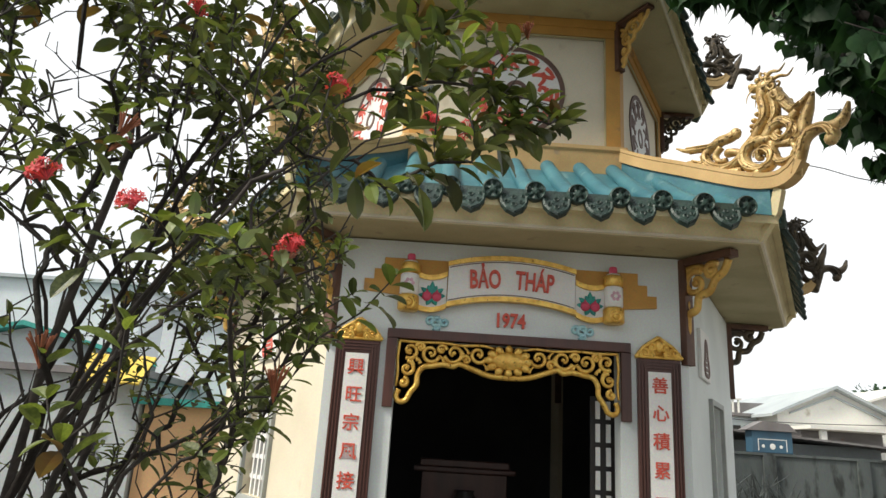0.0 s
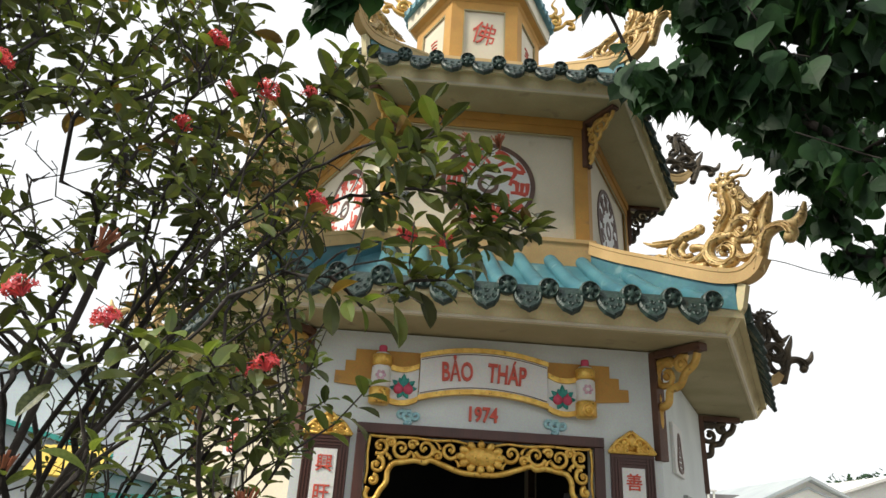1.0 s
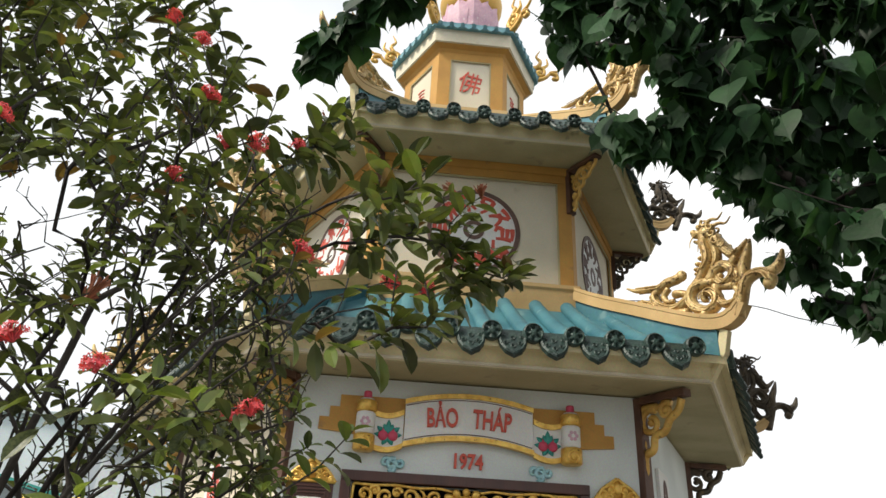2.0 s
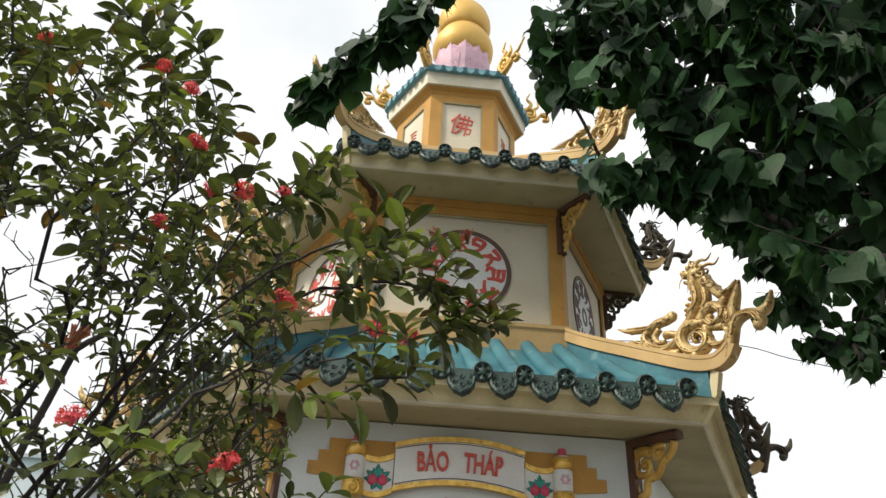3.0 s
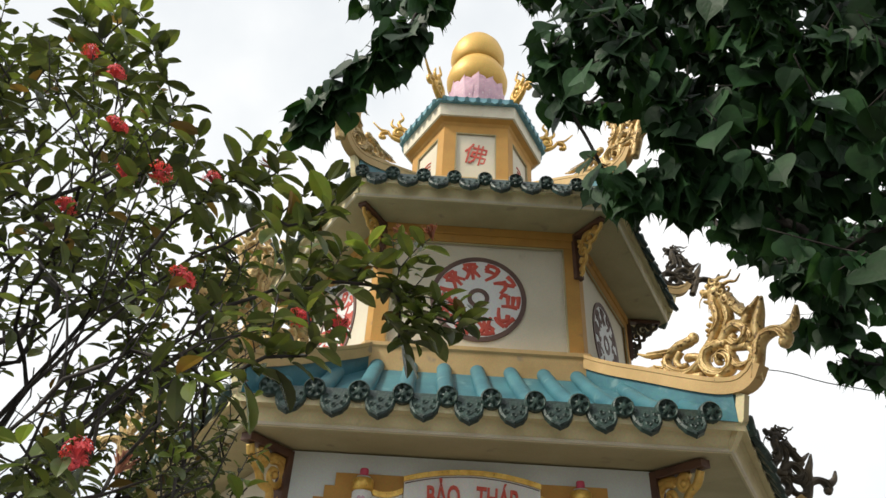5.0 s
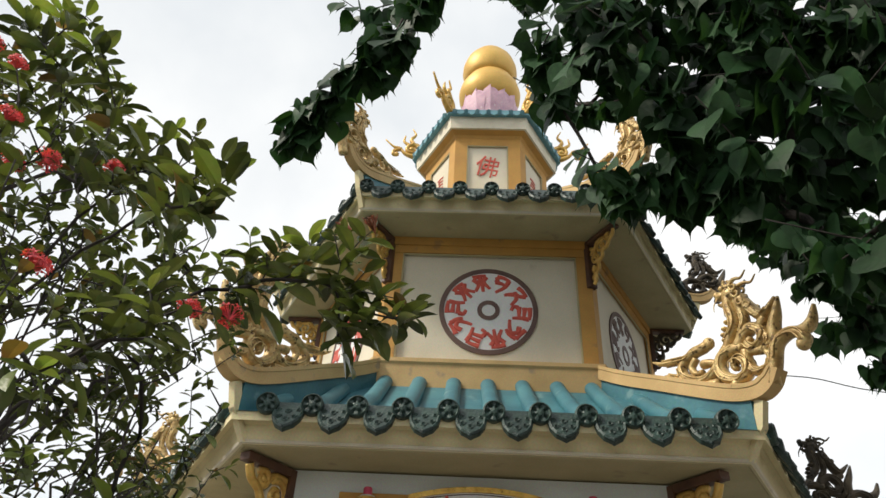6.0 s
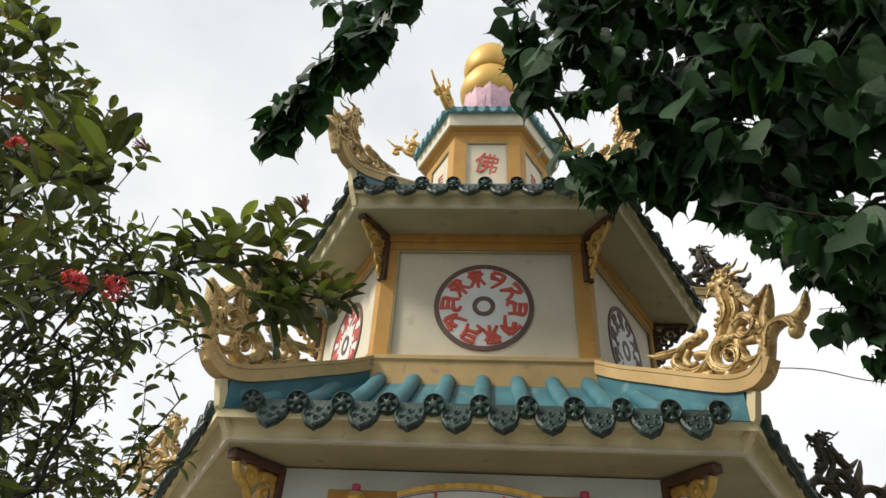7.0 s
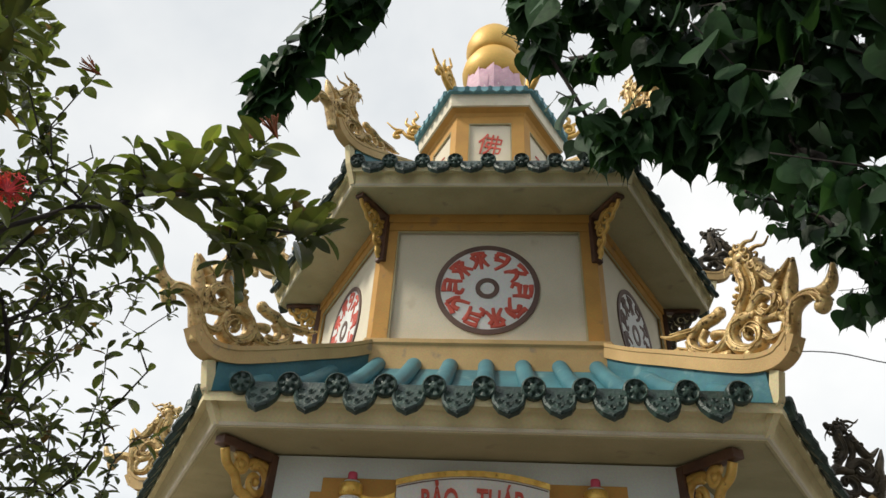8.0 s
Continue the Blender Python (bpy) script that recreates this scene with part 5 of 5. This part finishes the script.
def leaf_mass(name, shape, mats, mat, parent, label):
    v, f = shape
    n = len(v)
    vv = np.concatenate([v, np.ones((n, 1))], axis=1)
    allv = np.concatenate([(np.array(m) @ vv.T).T[:, :3] for m in mats])
    me = bpy.data.meshes.new(name)
    me.from_pydata(allv.tolist(), [], [tuple(i + n * k for i in q) for k in range(len(mats)) for q in f])
    ob = part(name, me, mat, parent, label, True)
    ob["kind"] = "stuff"
    return ob


def single_leaves(shape, mats, mat, parent):
    me = bpy.data.meshes.new("leaf")
    me.from_pydata(shape[0].tolist(), [], shape[1])
    for m in mats:
        part("leaf", me, mat, parent, "", not me.materials, m=m)


def rnd_dir(rg):
    a, z = rg.uniform(0, 2 * math.pi), rg.uniform(-1, 1)
    s = math.sqrt(1 - z * z)
    return Vector((s * math.cos(a), s * math.sin(a), z))


# flowering ixora bush close to the path
rg = random.Random(11)


def bush_edge(z, y):
    """Outer edge of the crown, narrower towards the back."""
    h = 1.46 + (z - 1.46) * 1.95 / (y + 7.4)
    zs = (1.39, 1.54, 1.68, 1.84, 2.14, 2.50, 2.67, 2.86, 3.01, 3.41, 3.76)
    xs = (-1.02, -1.00, -0.97, -0.90, -0.86, -0.88, -0.92, -1.05, -1.17, -1.48, -1.66)
    return float(np.interp(h, zs, xs)) - (0.12 if y < -5.45 else 0.58) * (y + 5.45) - 0.05


def in_crown(x, y, z):
    return x < bush_edge(z, y) and ((x + 1.85) / 1.25) ** 2 + ((y + 5.65) / 0.78) ** 2 < 1


def leafy(x, y, z):
    """Share of twig ends that carry leaves: full above, thin in the bare middle."""
    h = 1.46 + (z - 1.46) * 1.95 / (y + 7.4)
    full = float(np.interp(h, (1.3, 1.75, 2.0, 2.3, 2.55), (0.30, 0.36, 0.20, 0.30, 1.0)))
    if y > -5.62 and x > bush_edge(z, y) - 0.55:
        return 1.0 if h < 2.3 else 0.7
    if y < -5.62 and x > bush_edge(z, y) - 0.22:
        return 0.45 if h < 2.1 else 0.12
    return full


targets = []
while len(targets) < 1250:
    x, y, z = rg.uniform(-3.0, -0.5), rg.uniform(-6.35, -4.95), rg.uniform(1.1, 3.8)
    if in_crown(x, y, z) and noise.noise((x * 2.3, y * 2.3, z * 2.3)) > -0.12 and rg.random() < leafy(x, y, z):
        targets.append((x, y, z))
# the thicket at the back, low on the pagoda's side
while len(targets) < 1450:
    x, y, z = rg.uniform(-1.6, -1.02), rg.uniform(-5.25, -4.5), rg.uniform(1.8, 2.85)
    if x < -1.02 - 0.10 * noise.noise((1.5, y * 6.0, z * 6.0)) - 0.25 * max(0.0, z - 2.5) and noise.noise((x * 3.1, y * 3.1, z * 3.1)) > -0.22:
        targets.append((x, y, z))
# low twigs that reach out over the doorway's side
while len(targets) < 1510:
    x, y, z = rg.uniform(-1.12, -0.76), rg.uniform(-6.1, -5.7), rg.uniform(1.38, 1.80)
    if x < -1.0 + 0.55 * (z - 1.38):
        targets.append((x, y, z))
# twig ends of the sprays that stand out of the crown
SPRAY_FRONT = [(-0.65, -6.12, 2.34), (-0.63, -6.12, 2.29), (-0.7, -6.1, 2.3), (-0.65, -6.14, 2.24), (-0.68, -6.1, 2.24), (-0.75, -6.12, 2.26), (-0.72, -6.12, 2.21), (-0.68, -6.08, 2.38),
               (-0.88, -5.95, 2.59), (-0.83, -5.95, 2.57), (-0.89, -5.97, 2.51), (-0.93, -5.95, 2.45), (-0.84, -5.93, 2.48), (-0.8, -5.95, 2.5), (-0.95, -5.95, 2.42), (-1.03, -5.95, 2.58), (-1.11, -5.95, 2.65)]
SPRAY_LOW = [(-0.68, -6.25, 1.99), (-0.62, -6.25, 1.98), (-0.61, -6.27, 1.95), (-0.67, -6.23, 1.91), (-0.68, -6.25, 1.87), (-0.62, -6.25, 1.88), (-0.58, -6.25, 1.91), (-0.76, -6.25, 1.96), (-0.8, -6.22, 1.86), (-0.76, -6.25, 1.83)]
SPRAY_LONG = [(-0.8, -5.55, 2.56), (-0.71, -5.55, 2.54), (-0.62, -5.55, 2.55), (-0.55, -5.53, 2.53), (-0.48, -5.57, 2.55), (-0.46, -5.55, 2.46), (-0.39, -5.55, 2.41), (-0.35, -5.55, 2.39), (-0.49, -5.55, 2.33), (-0.37, -5.57, 2.31), (-0.71, -5.53, 2.41), (-0.79, -5.55, 2.44),
              (-0.64, -5.57, 2.44), (-0.32, -5.55, 2.37), (-0.5, -5.52, 2.42), (-0.44, -5.55, 2.34)]
SPRAY_TOP = [(-1.4, -5.7, 3.21), (-1.35, -5.7, 3.16), (-1.49, -5.7, 3.37), (-1.51, -5.7, 3.14), (-1.23, -5.7, 2.98), (-1.14, -5.7, 2.75), (-1.58, -5.7, 3.21), (-1.67, -5.7, 3.31), (-1.56, -5.7, 3.41)]
SPRIG = SPRAY_FRONT + SPRAY_LOW + SPRAY_LONG + SPRAY_TOP
stems = [[(-1.60, -5.75, 0), (-1.55, -5.78, 0.8), (-1.45, -5.85, 1.5), (-1.36, -5.9, 1.9), (-1.34, -5.9, 2.3), (-1.30, -5.85, 2.8)],
         [(-1.66, -5.70, 0), (-1.76, -5.7, 0.9), (-1.90, -5.7, 1.8), (-1.85, -5.65, 2.7), (-1.75, -5.55, 3.3)],
         [(-1.58, -5.82, 0), (-1.5, -5.85, 1.0), (-1.32, -5.9, 1.65), (-1.1, -5.95, 2.05), (-0.9, -6.0, 2.23), (-0.74, -6.1, 2.25)],
         [(-1.60, -5.68, 0), (-1.55, -5.65, 1.0), (-1.35, -5.6, 1.8), (-1.0, -5.57, 2.28), (-0.7, -5.56, 2.42), (-0.48, -5.56, 2.40), (-0.37, -5.55, 2.38)],
         [(-1.55, -5.84, 0), (-1.45, -6.0, 1.0), (-1.2, -6.15, 1.55), (-0.95, -6.22, 1.82), (-0.72, -6.25, 1.91)],
         [(-1.62, -5.60, 0), (-1.60, -5.4, 1.0), (-1.50, -5.3, 2.0), (-1.50, -5.3, 3.0)],
         [(-1.62, -5.60, 0), (-1.62, -5.3, 0.9), (-1.5, -5.0, 1.6), (-1.38, -4.85, 2.1), (-1.3, -4.8, 2.6)],
         [(-1.63, -5.78, 0), (-1.55, -5.85, 1.2), (-1.28, -5.85, 1.9), (-1.05, -5.9, 2.32), (-0.93, -5.95, 2.48)],
         [(-1.70, -5.80, 0), (-1.78, -6.0, 1.0), (-1.72, -6.1, 1.7), (-1.55, -6.1, 2.4)]]
SPENT = [(-1.27, -6.2, 1.52), (-0.9, -6.2, 1.49), (-1.22, -6.2, 1.91), (-1.33, -6.0, 1.97), (-0.95, -6.0, 1.76), (-0.52, -5.55, 2.61), (-0.94, -5.6, 2.79), (-0.44, -5.6, 2.57)]
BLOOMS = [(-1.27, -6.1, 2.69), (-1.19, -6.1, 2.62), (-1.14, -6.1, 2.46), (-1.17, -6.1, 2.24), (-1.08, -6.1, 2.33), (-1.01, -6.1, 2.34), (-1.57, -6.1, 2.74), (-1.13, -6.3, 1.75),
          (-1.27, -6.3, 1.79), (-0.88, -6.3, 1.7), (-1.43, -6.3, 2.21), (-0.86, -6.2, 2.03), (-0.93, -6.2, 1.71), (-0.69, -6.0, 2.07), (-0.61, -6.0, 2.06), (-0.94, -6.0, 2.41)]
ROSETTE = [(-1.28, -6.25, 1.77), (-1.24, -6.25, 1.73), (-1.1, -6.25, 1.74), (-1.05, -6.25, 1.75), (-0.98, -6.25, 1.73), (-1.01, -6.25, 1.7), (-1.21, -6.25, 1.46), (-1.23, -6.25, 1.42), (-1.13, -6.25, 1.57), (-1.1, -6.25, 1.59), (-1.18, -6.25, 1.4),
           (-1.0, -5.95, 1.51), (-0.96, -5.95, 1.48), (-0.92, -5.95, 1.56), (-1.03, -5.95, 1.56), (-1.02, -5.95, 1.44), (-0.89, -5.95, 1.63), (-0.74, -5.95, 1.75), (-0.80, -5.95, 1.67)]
BARE = []
while len(BARE) < 1300:
    x, y, z = rg.uniform(-2.8, -0.6), rg.uniform(-6.3, -5.0), rg.uniform(1.15, 2.75)
    if in_crown(x - 0.04, y, z):
        BARE.append((x, y, z))
EXTRA = [(x + rg.uniform(-0.09, 0.05), y + rg.uniform(-0.08, 0.08), z + rg.uniform(-0.06, 0.05)) for x, y, z in SPRAY_LONG + SPRAY_TOP]
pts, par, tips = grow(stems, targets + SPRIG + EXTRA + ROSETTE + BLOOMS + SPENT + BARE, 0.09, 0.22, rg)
bush = thing("ixora_bush", "flowering ixora bush with coral blooms and dark bare stems", "bush", m=pose(0, 0, 0))
b_thick, b_thin = branch_meshes(pts, par, tips, 0.0017, 0.345, 0.019, 0.008)
part("trunk", b_thick, M_BARK, bush, "dark brown stems", True)
part("twig_work", b_thin, M_BARK, bush, "dark thin twigs", True)["kind"] = "stuff"
green, young, old = [], [], []
b_arr = np.array(BARE)
tip_set = set(tips)
for t in tips:
    p = Vector(pts[t])
    d = (p - Vector(pts[par[t]])).normalized()
    d = (d + Vector((0, 0, 0.5))).normalized()
    side = d.orthogonal().normalized()
    low = p.z < 1.7
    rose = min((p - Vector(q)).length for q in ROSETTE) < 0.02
    if not rose and np.min(np.abs(b_arr - pts[t]).sum(axis=1)) < 0.06 and rg.random() < 0.9:
        continue
    spray = min((p - Vector(q)).length for q in SPRIG) < 0.05
    inner = not rose and not spray and p.z < 2.2
    kind = 0.0 if rose else rg.random()
    big = rg.uniform(0.62, 0.90) if rose else rg.uniform(0.42, 0.66) if inner else rg.uniform(0.58, 0.8) if min((p - Vector(q)).length for q in SPRAY_LOW) < 0.04 else rg.uniform(0.75, 1.0) if spray and p.y < -5.85 else rg.uniform(0.50, 0.74) if p.y < -5.85 else rg.uniform(0.85, 1.2) if spray else rg.uniform(0.52, 0.84)
    for w in range(rg.choice((2, 2, 3) if low else (3, 3, 4, 5))):
        q = p - d * (0.034 * w * big)
        side = (Matrix.Rotation(radians(90 + rg.uniform(-15, 15)), 3, d) @ side).normalized()
        for s in (-1, 1):
            if rg.random() < 0.12:
                continue
            up_share = 0.75 - 0.17 * w + rg.uniform(-0.15, 0.15)
            ld = (side * s + d * up_share + Vector((0, 0, -0.12 * w))).normalized()
            size = 1.07 * big * (0.046 + 0.016 * min(w, 2) + rg.uniform(-0.010, 0.024))
            m = leaf_matrix(q, ld, Vector((0, 0, 1)) + 0.35 * rnd_dir(rg), size, rg.uniform(-0.4, 0.4))
            if w < 2 and kind < 0.24:
                young.append(m)
            elif rg.random() < 0.035:
                old.append(m)
            else:
                green.append(m)
# sparse leaves along the twigs
for i in range(len(pts)):
    if par[i] >= 0 and i not in tip_set and rg.random() < 0.13 and pts[i][2] > 1.3:
        d = rnd_dir(rg)
        d.z = abs(d.z) * 0.5
        green.append(leaf_matrix(Vector(pts[i]), d, (0, 0, 1), rg.uniform(0.03, 0.055), rg.uniform(-0.6, 0.6)))
near = lambda m: m.translation.y < -6.0 or m.translation.x > -0.78
g_near = [m for m in green if near(m)][:240]
y_near = [m for m in young if near(m)][:60]
ids = {id(m) for m in g_near + y_near}
single_leaves(IX, g_near, M_IXORA, bush)
single_leaves(IX, y_near, M_YOUNG, bush)
leaf_mass("crown", IX, [m for m in green if id(m) not in ids], M_IXORA, bush, "dark green pointed leaves")
leaf_mass("young_leaves", IX, [m for m in young if id(m) not in ids], M_YOUNG, bush, "fresh yellow-green leaves")
leaf_mass("browned_leaves", IX, old, M_OLD, bush, "browned older leaves")


def bloom_mesh(seed, spread):
    rb = random.Random(seed)
    b = bmesh.new()
    for i in range(34):
        d = rnd_dir(rb)
        d.z = abs(d.z) * 0.9 + 0.1
        d.normalize()
        r = 0.036 * rb.uniform(0.75, 1.15) * spread
        c = d * r
        strand(b, [(0, 0, -0.012), tuple(c * 0.6), tuple(c)], 0.0016, 0.0016, seg=3, n=0)
        u = d.orthogonal().normalized()
        w = d.cross(u)
        for k in range(4):
            a = radians(90 * k) + rb.random()
            e = math.cos(a) * u + math.sin(a) * w
            g = d.cross(e)
            v = [b.verts.new(c + x) for x in (Vector((0, 0, 0)), e * 0.006 + g * 0.0036, e * 0.013 + d * 0.002, e * 0.006 - g * 0.0036)]
            b.faces.new(v)
    return b


def stalk_mesh(seed):
    rb = random.Random(seed)
    b = bmesh.new()
    for i in range(26):
        d = (rnd_dir(rb) * 0.5 + Vector((0, 0, 1))).normalized()
        strand(b, [(0, 0, -0.02), tuple(d * 0.03), tuple(d * rb.uniform(0.05, 0.07))], 0.0016, 0.0022, seg=4, n=0)
    return b


me_bloom = [mesh_of("bloom", bloom_mesh(s, 1.0)) for s in (3, 5, 9)]
me_stalk = mesh_of("spent_bloom", stalk_mesh(4))
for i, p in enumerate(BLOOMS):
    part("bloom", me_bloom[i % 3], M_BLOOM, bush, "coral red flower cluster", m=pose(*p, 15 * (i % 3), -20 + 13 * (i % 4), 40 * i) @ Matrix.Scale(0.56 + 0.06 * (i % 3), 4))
for i, p in enumerate(SPENT):
    part("spent_bloom", me_stalk, M_CALYX, bush, "russet spent flower stalks", m=pose(*p, 10 * i, -10, 50 * i) @ Matrix.Scale(0.7, 4))

# bodhi tree: trunk out of view, crown hanging into it
rg = random.Random(23)


def crown_low(x):
    xs = (-0.1, 0.0, 0.06, 0.30, 0.37, 0.57, 0.89, 1.02, 1.24, 1.50, 1.74, 2.1, 2.6, 4.5)
    zs = (5.9, 5.3, 4.95, 4.42, 4.02, 4.05, 3.98, 3.74, 3.66, 3.50, 3.36, 3.3, 3.2, 3.0)
    return float(np.interp(x, xs, zs))


targets = []
while len(targets) < 640:
    y = rg.uniform(-4.9, -3.5)
    # the wider share also fills unseen crown, added for shading
    x = rg.uniform(-0.1, 4.8) if rg.random() < 0.35 else rg.uniform(0.0, 3.0)
    z = rg.uniform(2.8, 7.8)
    low = crown_low(x * 2.8 / (y + 7.0)) + 0.86 * (y + 4.2)
    if z < low + 0.12 or z > low + 3.6:
        continue
    if noise.noise((x * 2.6, y * 2.6, z * 2.6)) < -0.28:
        continue
    targets.append((x, y, z))
while len(targets) < 860:
    y, x, z = rg.uniform(-2.5, -1.3), rg.uniform(2.0, 5.2), rg.uniform(3.4, 7.2)
    k = (y + 7.3) / 5.5
    low = float(np.interp(x / k, (2.05, 2.3, 2.6, 2.8, 2.95, 3.13, 3.4, 3.8, 5.0), (6.2, 5.4, 5.0, 4.5, 4.1, 3.88, 3.78, 3.85, 3.9))) + 0.85 * (y + 1.8)
    if low + 0.1 < z < low + 2.0 and noise.noise((x * 2.6, y * 2.6, z * 2.6)) > -0.2:
        targets.append((x, y, z))
LINE = spline([(0.3, -4.4, 6.9), (-0.25, -4.5, 6.1), (-0.50, -4.46, 5.5), (-0.71, -4.38, 5.05), (-1.03, -4.20, 4.80), (-1.33, -3.95, 4.60)], 5)
HANG = [(p.x + rg.uniform(-0.12, 0.10), p.y + rg.uniform(-0.14, 0.14), p.z + rg.uniform(-0.12, 0.12)) for p in LINE[6:] for _ in range(2)]
HANG += [(-1.05, -4.0, 5.80), (-1.2, -4.05, 5.90), (-0.85, -4.0, 5.9)]
while len(targets) < 950:
    targets.append((rg.uniform(1.9, 3.6), rg.uniform(-4.7, -3.8), rg.uniform(4.0, 6.6)))
while len(targets) < 1120:
    x, y, z = rg.uniform(1.0, 4.2), rg.uniform(-5.4, -4.6), rg.uniform(3.6, 6.6)
    if z > 3.35 + 1.0 * (y + 5.0) + 0.55 * (2.2 - min(x, 2.2)):
        targets.append((x, y, z))
# unseen crown far to the right, added to block sky light
while len(targets) < 1500:
    x, y, z = rg.uniform(4.6, 8.4), rg.uniform(-6.6, -1.0), rg.uniform(4.0, 8.6)
    if ((x - 5.4) / 3.0) ** 2 + ((y + 3.8) / 2.8) ** 2 + ((z - 5.6) / 2.9) ** 2 < 1 and noise.noise((x * 2, y * 2, z * 2)) > -0.2:
        targets.append((x, y, z))
stems = [[(4.4, -4.4, 0), (4.35, -4.4, 1.2), (4.2, -4.35, 2.4), (3.9, -4.3, 3.6), (3.3, -4.25, 4.8), (2.6, -4.2, 6.2), (1.6, -4.15, 7.0), (0.8, -4.12, 7.2), (0.3, -4.4, 6.9), (-0.25, -4.5, 6.1), (-0.50, -4.46, 5.5), (-0.71, -4.38, 5.05), (-1.03, -4.20, 4.80), (-1.33, -3.95, 4.60)],
         [(4.38, -4.4, 1.8), (4.3, -4.2, 3.0), (3.6, -4.0, 4.2), (2.6, -3.9, 4.7), (1.7, -3.95, 4.9), (0.9, -4.0, 5.0)],
         [(4.38, -4.4, 1.8), (4.8, -3.6, 3.4), (4.6, -2.6, 4.6), (3.9, -1.9, 5.4), (3.2, -1.8, 5.6)],
         [(4.38, -4.4, 1.8), (4.4, -4.7, 3.2), (3.5, -4.7, 4.0), (2.5, -4.6, 4.2), (1.7, -4.5, 4.1)],
         # limb added for the unseen crown
         [(4.38, -4.4, 1.8), (4.9, -4.5, 3.2), (5.6, -4.4, 4.6), (6.4, -4.2, 5.8), (7.0, -4.0, 6.6)]]
targets = [q for q in targets if ((q[0] * 2.8 / (q[1] + 7.0) - 0.58) / 0.31) ** 2 + ((q[2] - 0.86 * (q[1] + 4.2) - 4.45) / 0.26) ** 2 > 1]
targets += [(rg.uniform(0.52, 0.68), rg.uniform(-4.3, -4.05), rg.uniform(4.02, 4.12)) for _ in range(4)]
FRINGE = [(0.41, 4.02), (0.50, 3.95), (0.57, 3.9), (0.71, 3.84), (0.80, 3.95), (0.89, 3.92), (0.98, 3.86), (1.05, 3.80), (1.17, 3.72), (1.25, 3.66), (1.12, 3.92), (0.93, 4.05)]
targets += [(x + rg.uniform(-0.05, 0.05), rg.uniform(-4.4, -4.1), z + rg.uniform(0.06, 0.22)) for x, z in FRINGE[2:] for _ in range(2)]
pts, par, tips = grow(stems, targets + HANG, 0.12, 0.15, rg)
tree = thing("bodhi_tree", "bodhi tree with dark green heart-shaped drip-tip leaves", "tree", m=pose(0, 0, 0))
b_thick, b_thin = branch_meshes(pts, par, tips, 0.0035, 0.47, 0.16, 0.03)
part("trunk", b_thick, M_BARK, tree, "grey-brown trunk and limbs", True)
part("twig_work", b_thin, M_BARK, tree, "thin dark twigs", True)["kind"] = "stuff"
leaves = []
for t in tips:
    j, n = t, 0
    want = rg.choice((7, 8, 9)) if pts[t][0] > -0.2 else rg.choice((6, 7, 8))
    while n < want and par[j] >= 0:
        p, q = Vector(pts[j]), Vector(pts[par[j]])
        d = (p - q).normalized()
        for s in (0.2, 0.7):
            out = (rnd_dir(rg) + 0.3 * d).normalized()
            ld = (out * 0.55 + Vector((0, 0, -1.1 + rg.uniform(0, 0.45)))).normalized()
            size = rg.uniform(0.13, 0.225) * (0.75 if rg.random() < 0.25 else 1)
            up = Vector((-0.1, -0.75, 0.25)) + 0.85 * rnd_dir(rg)
            # a gap in the crown beside the limb
            c = p + (q - p) * s + ld * size * 0.5
            n += 1
            if ((c.x * 2.8 / (c.y + 7.0) - 0.58) / 0.29) ** 2 + ((c.z - 0.86 * (c.y + 4.2) - 4.43) / 0.215) ** 2 < 1:
                continue
            leaves.append(leaf_matrix(p + (q - p) * s + ld * size * 0.36, ld, up, size, rg.uniform(-0.5, 0.5)))
        j = par[j]
near = [m for m in leaves if m.translation.x < 0.75 and m.translation.z < 5.6][:300]
ids = {id(m) for m in near}
single_leaves(BO, near, M_BODHI, tree)
leaf_mass("crown", BO, [m for m in leaves if id(m) not in ids], M_BODHI, tree, "dense dark green heart-shaped leaves")
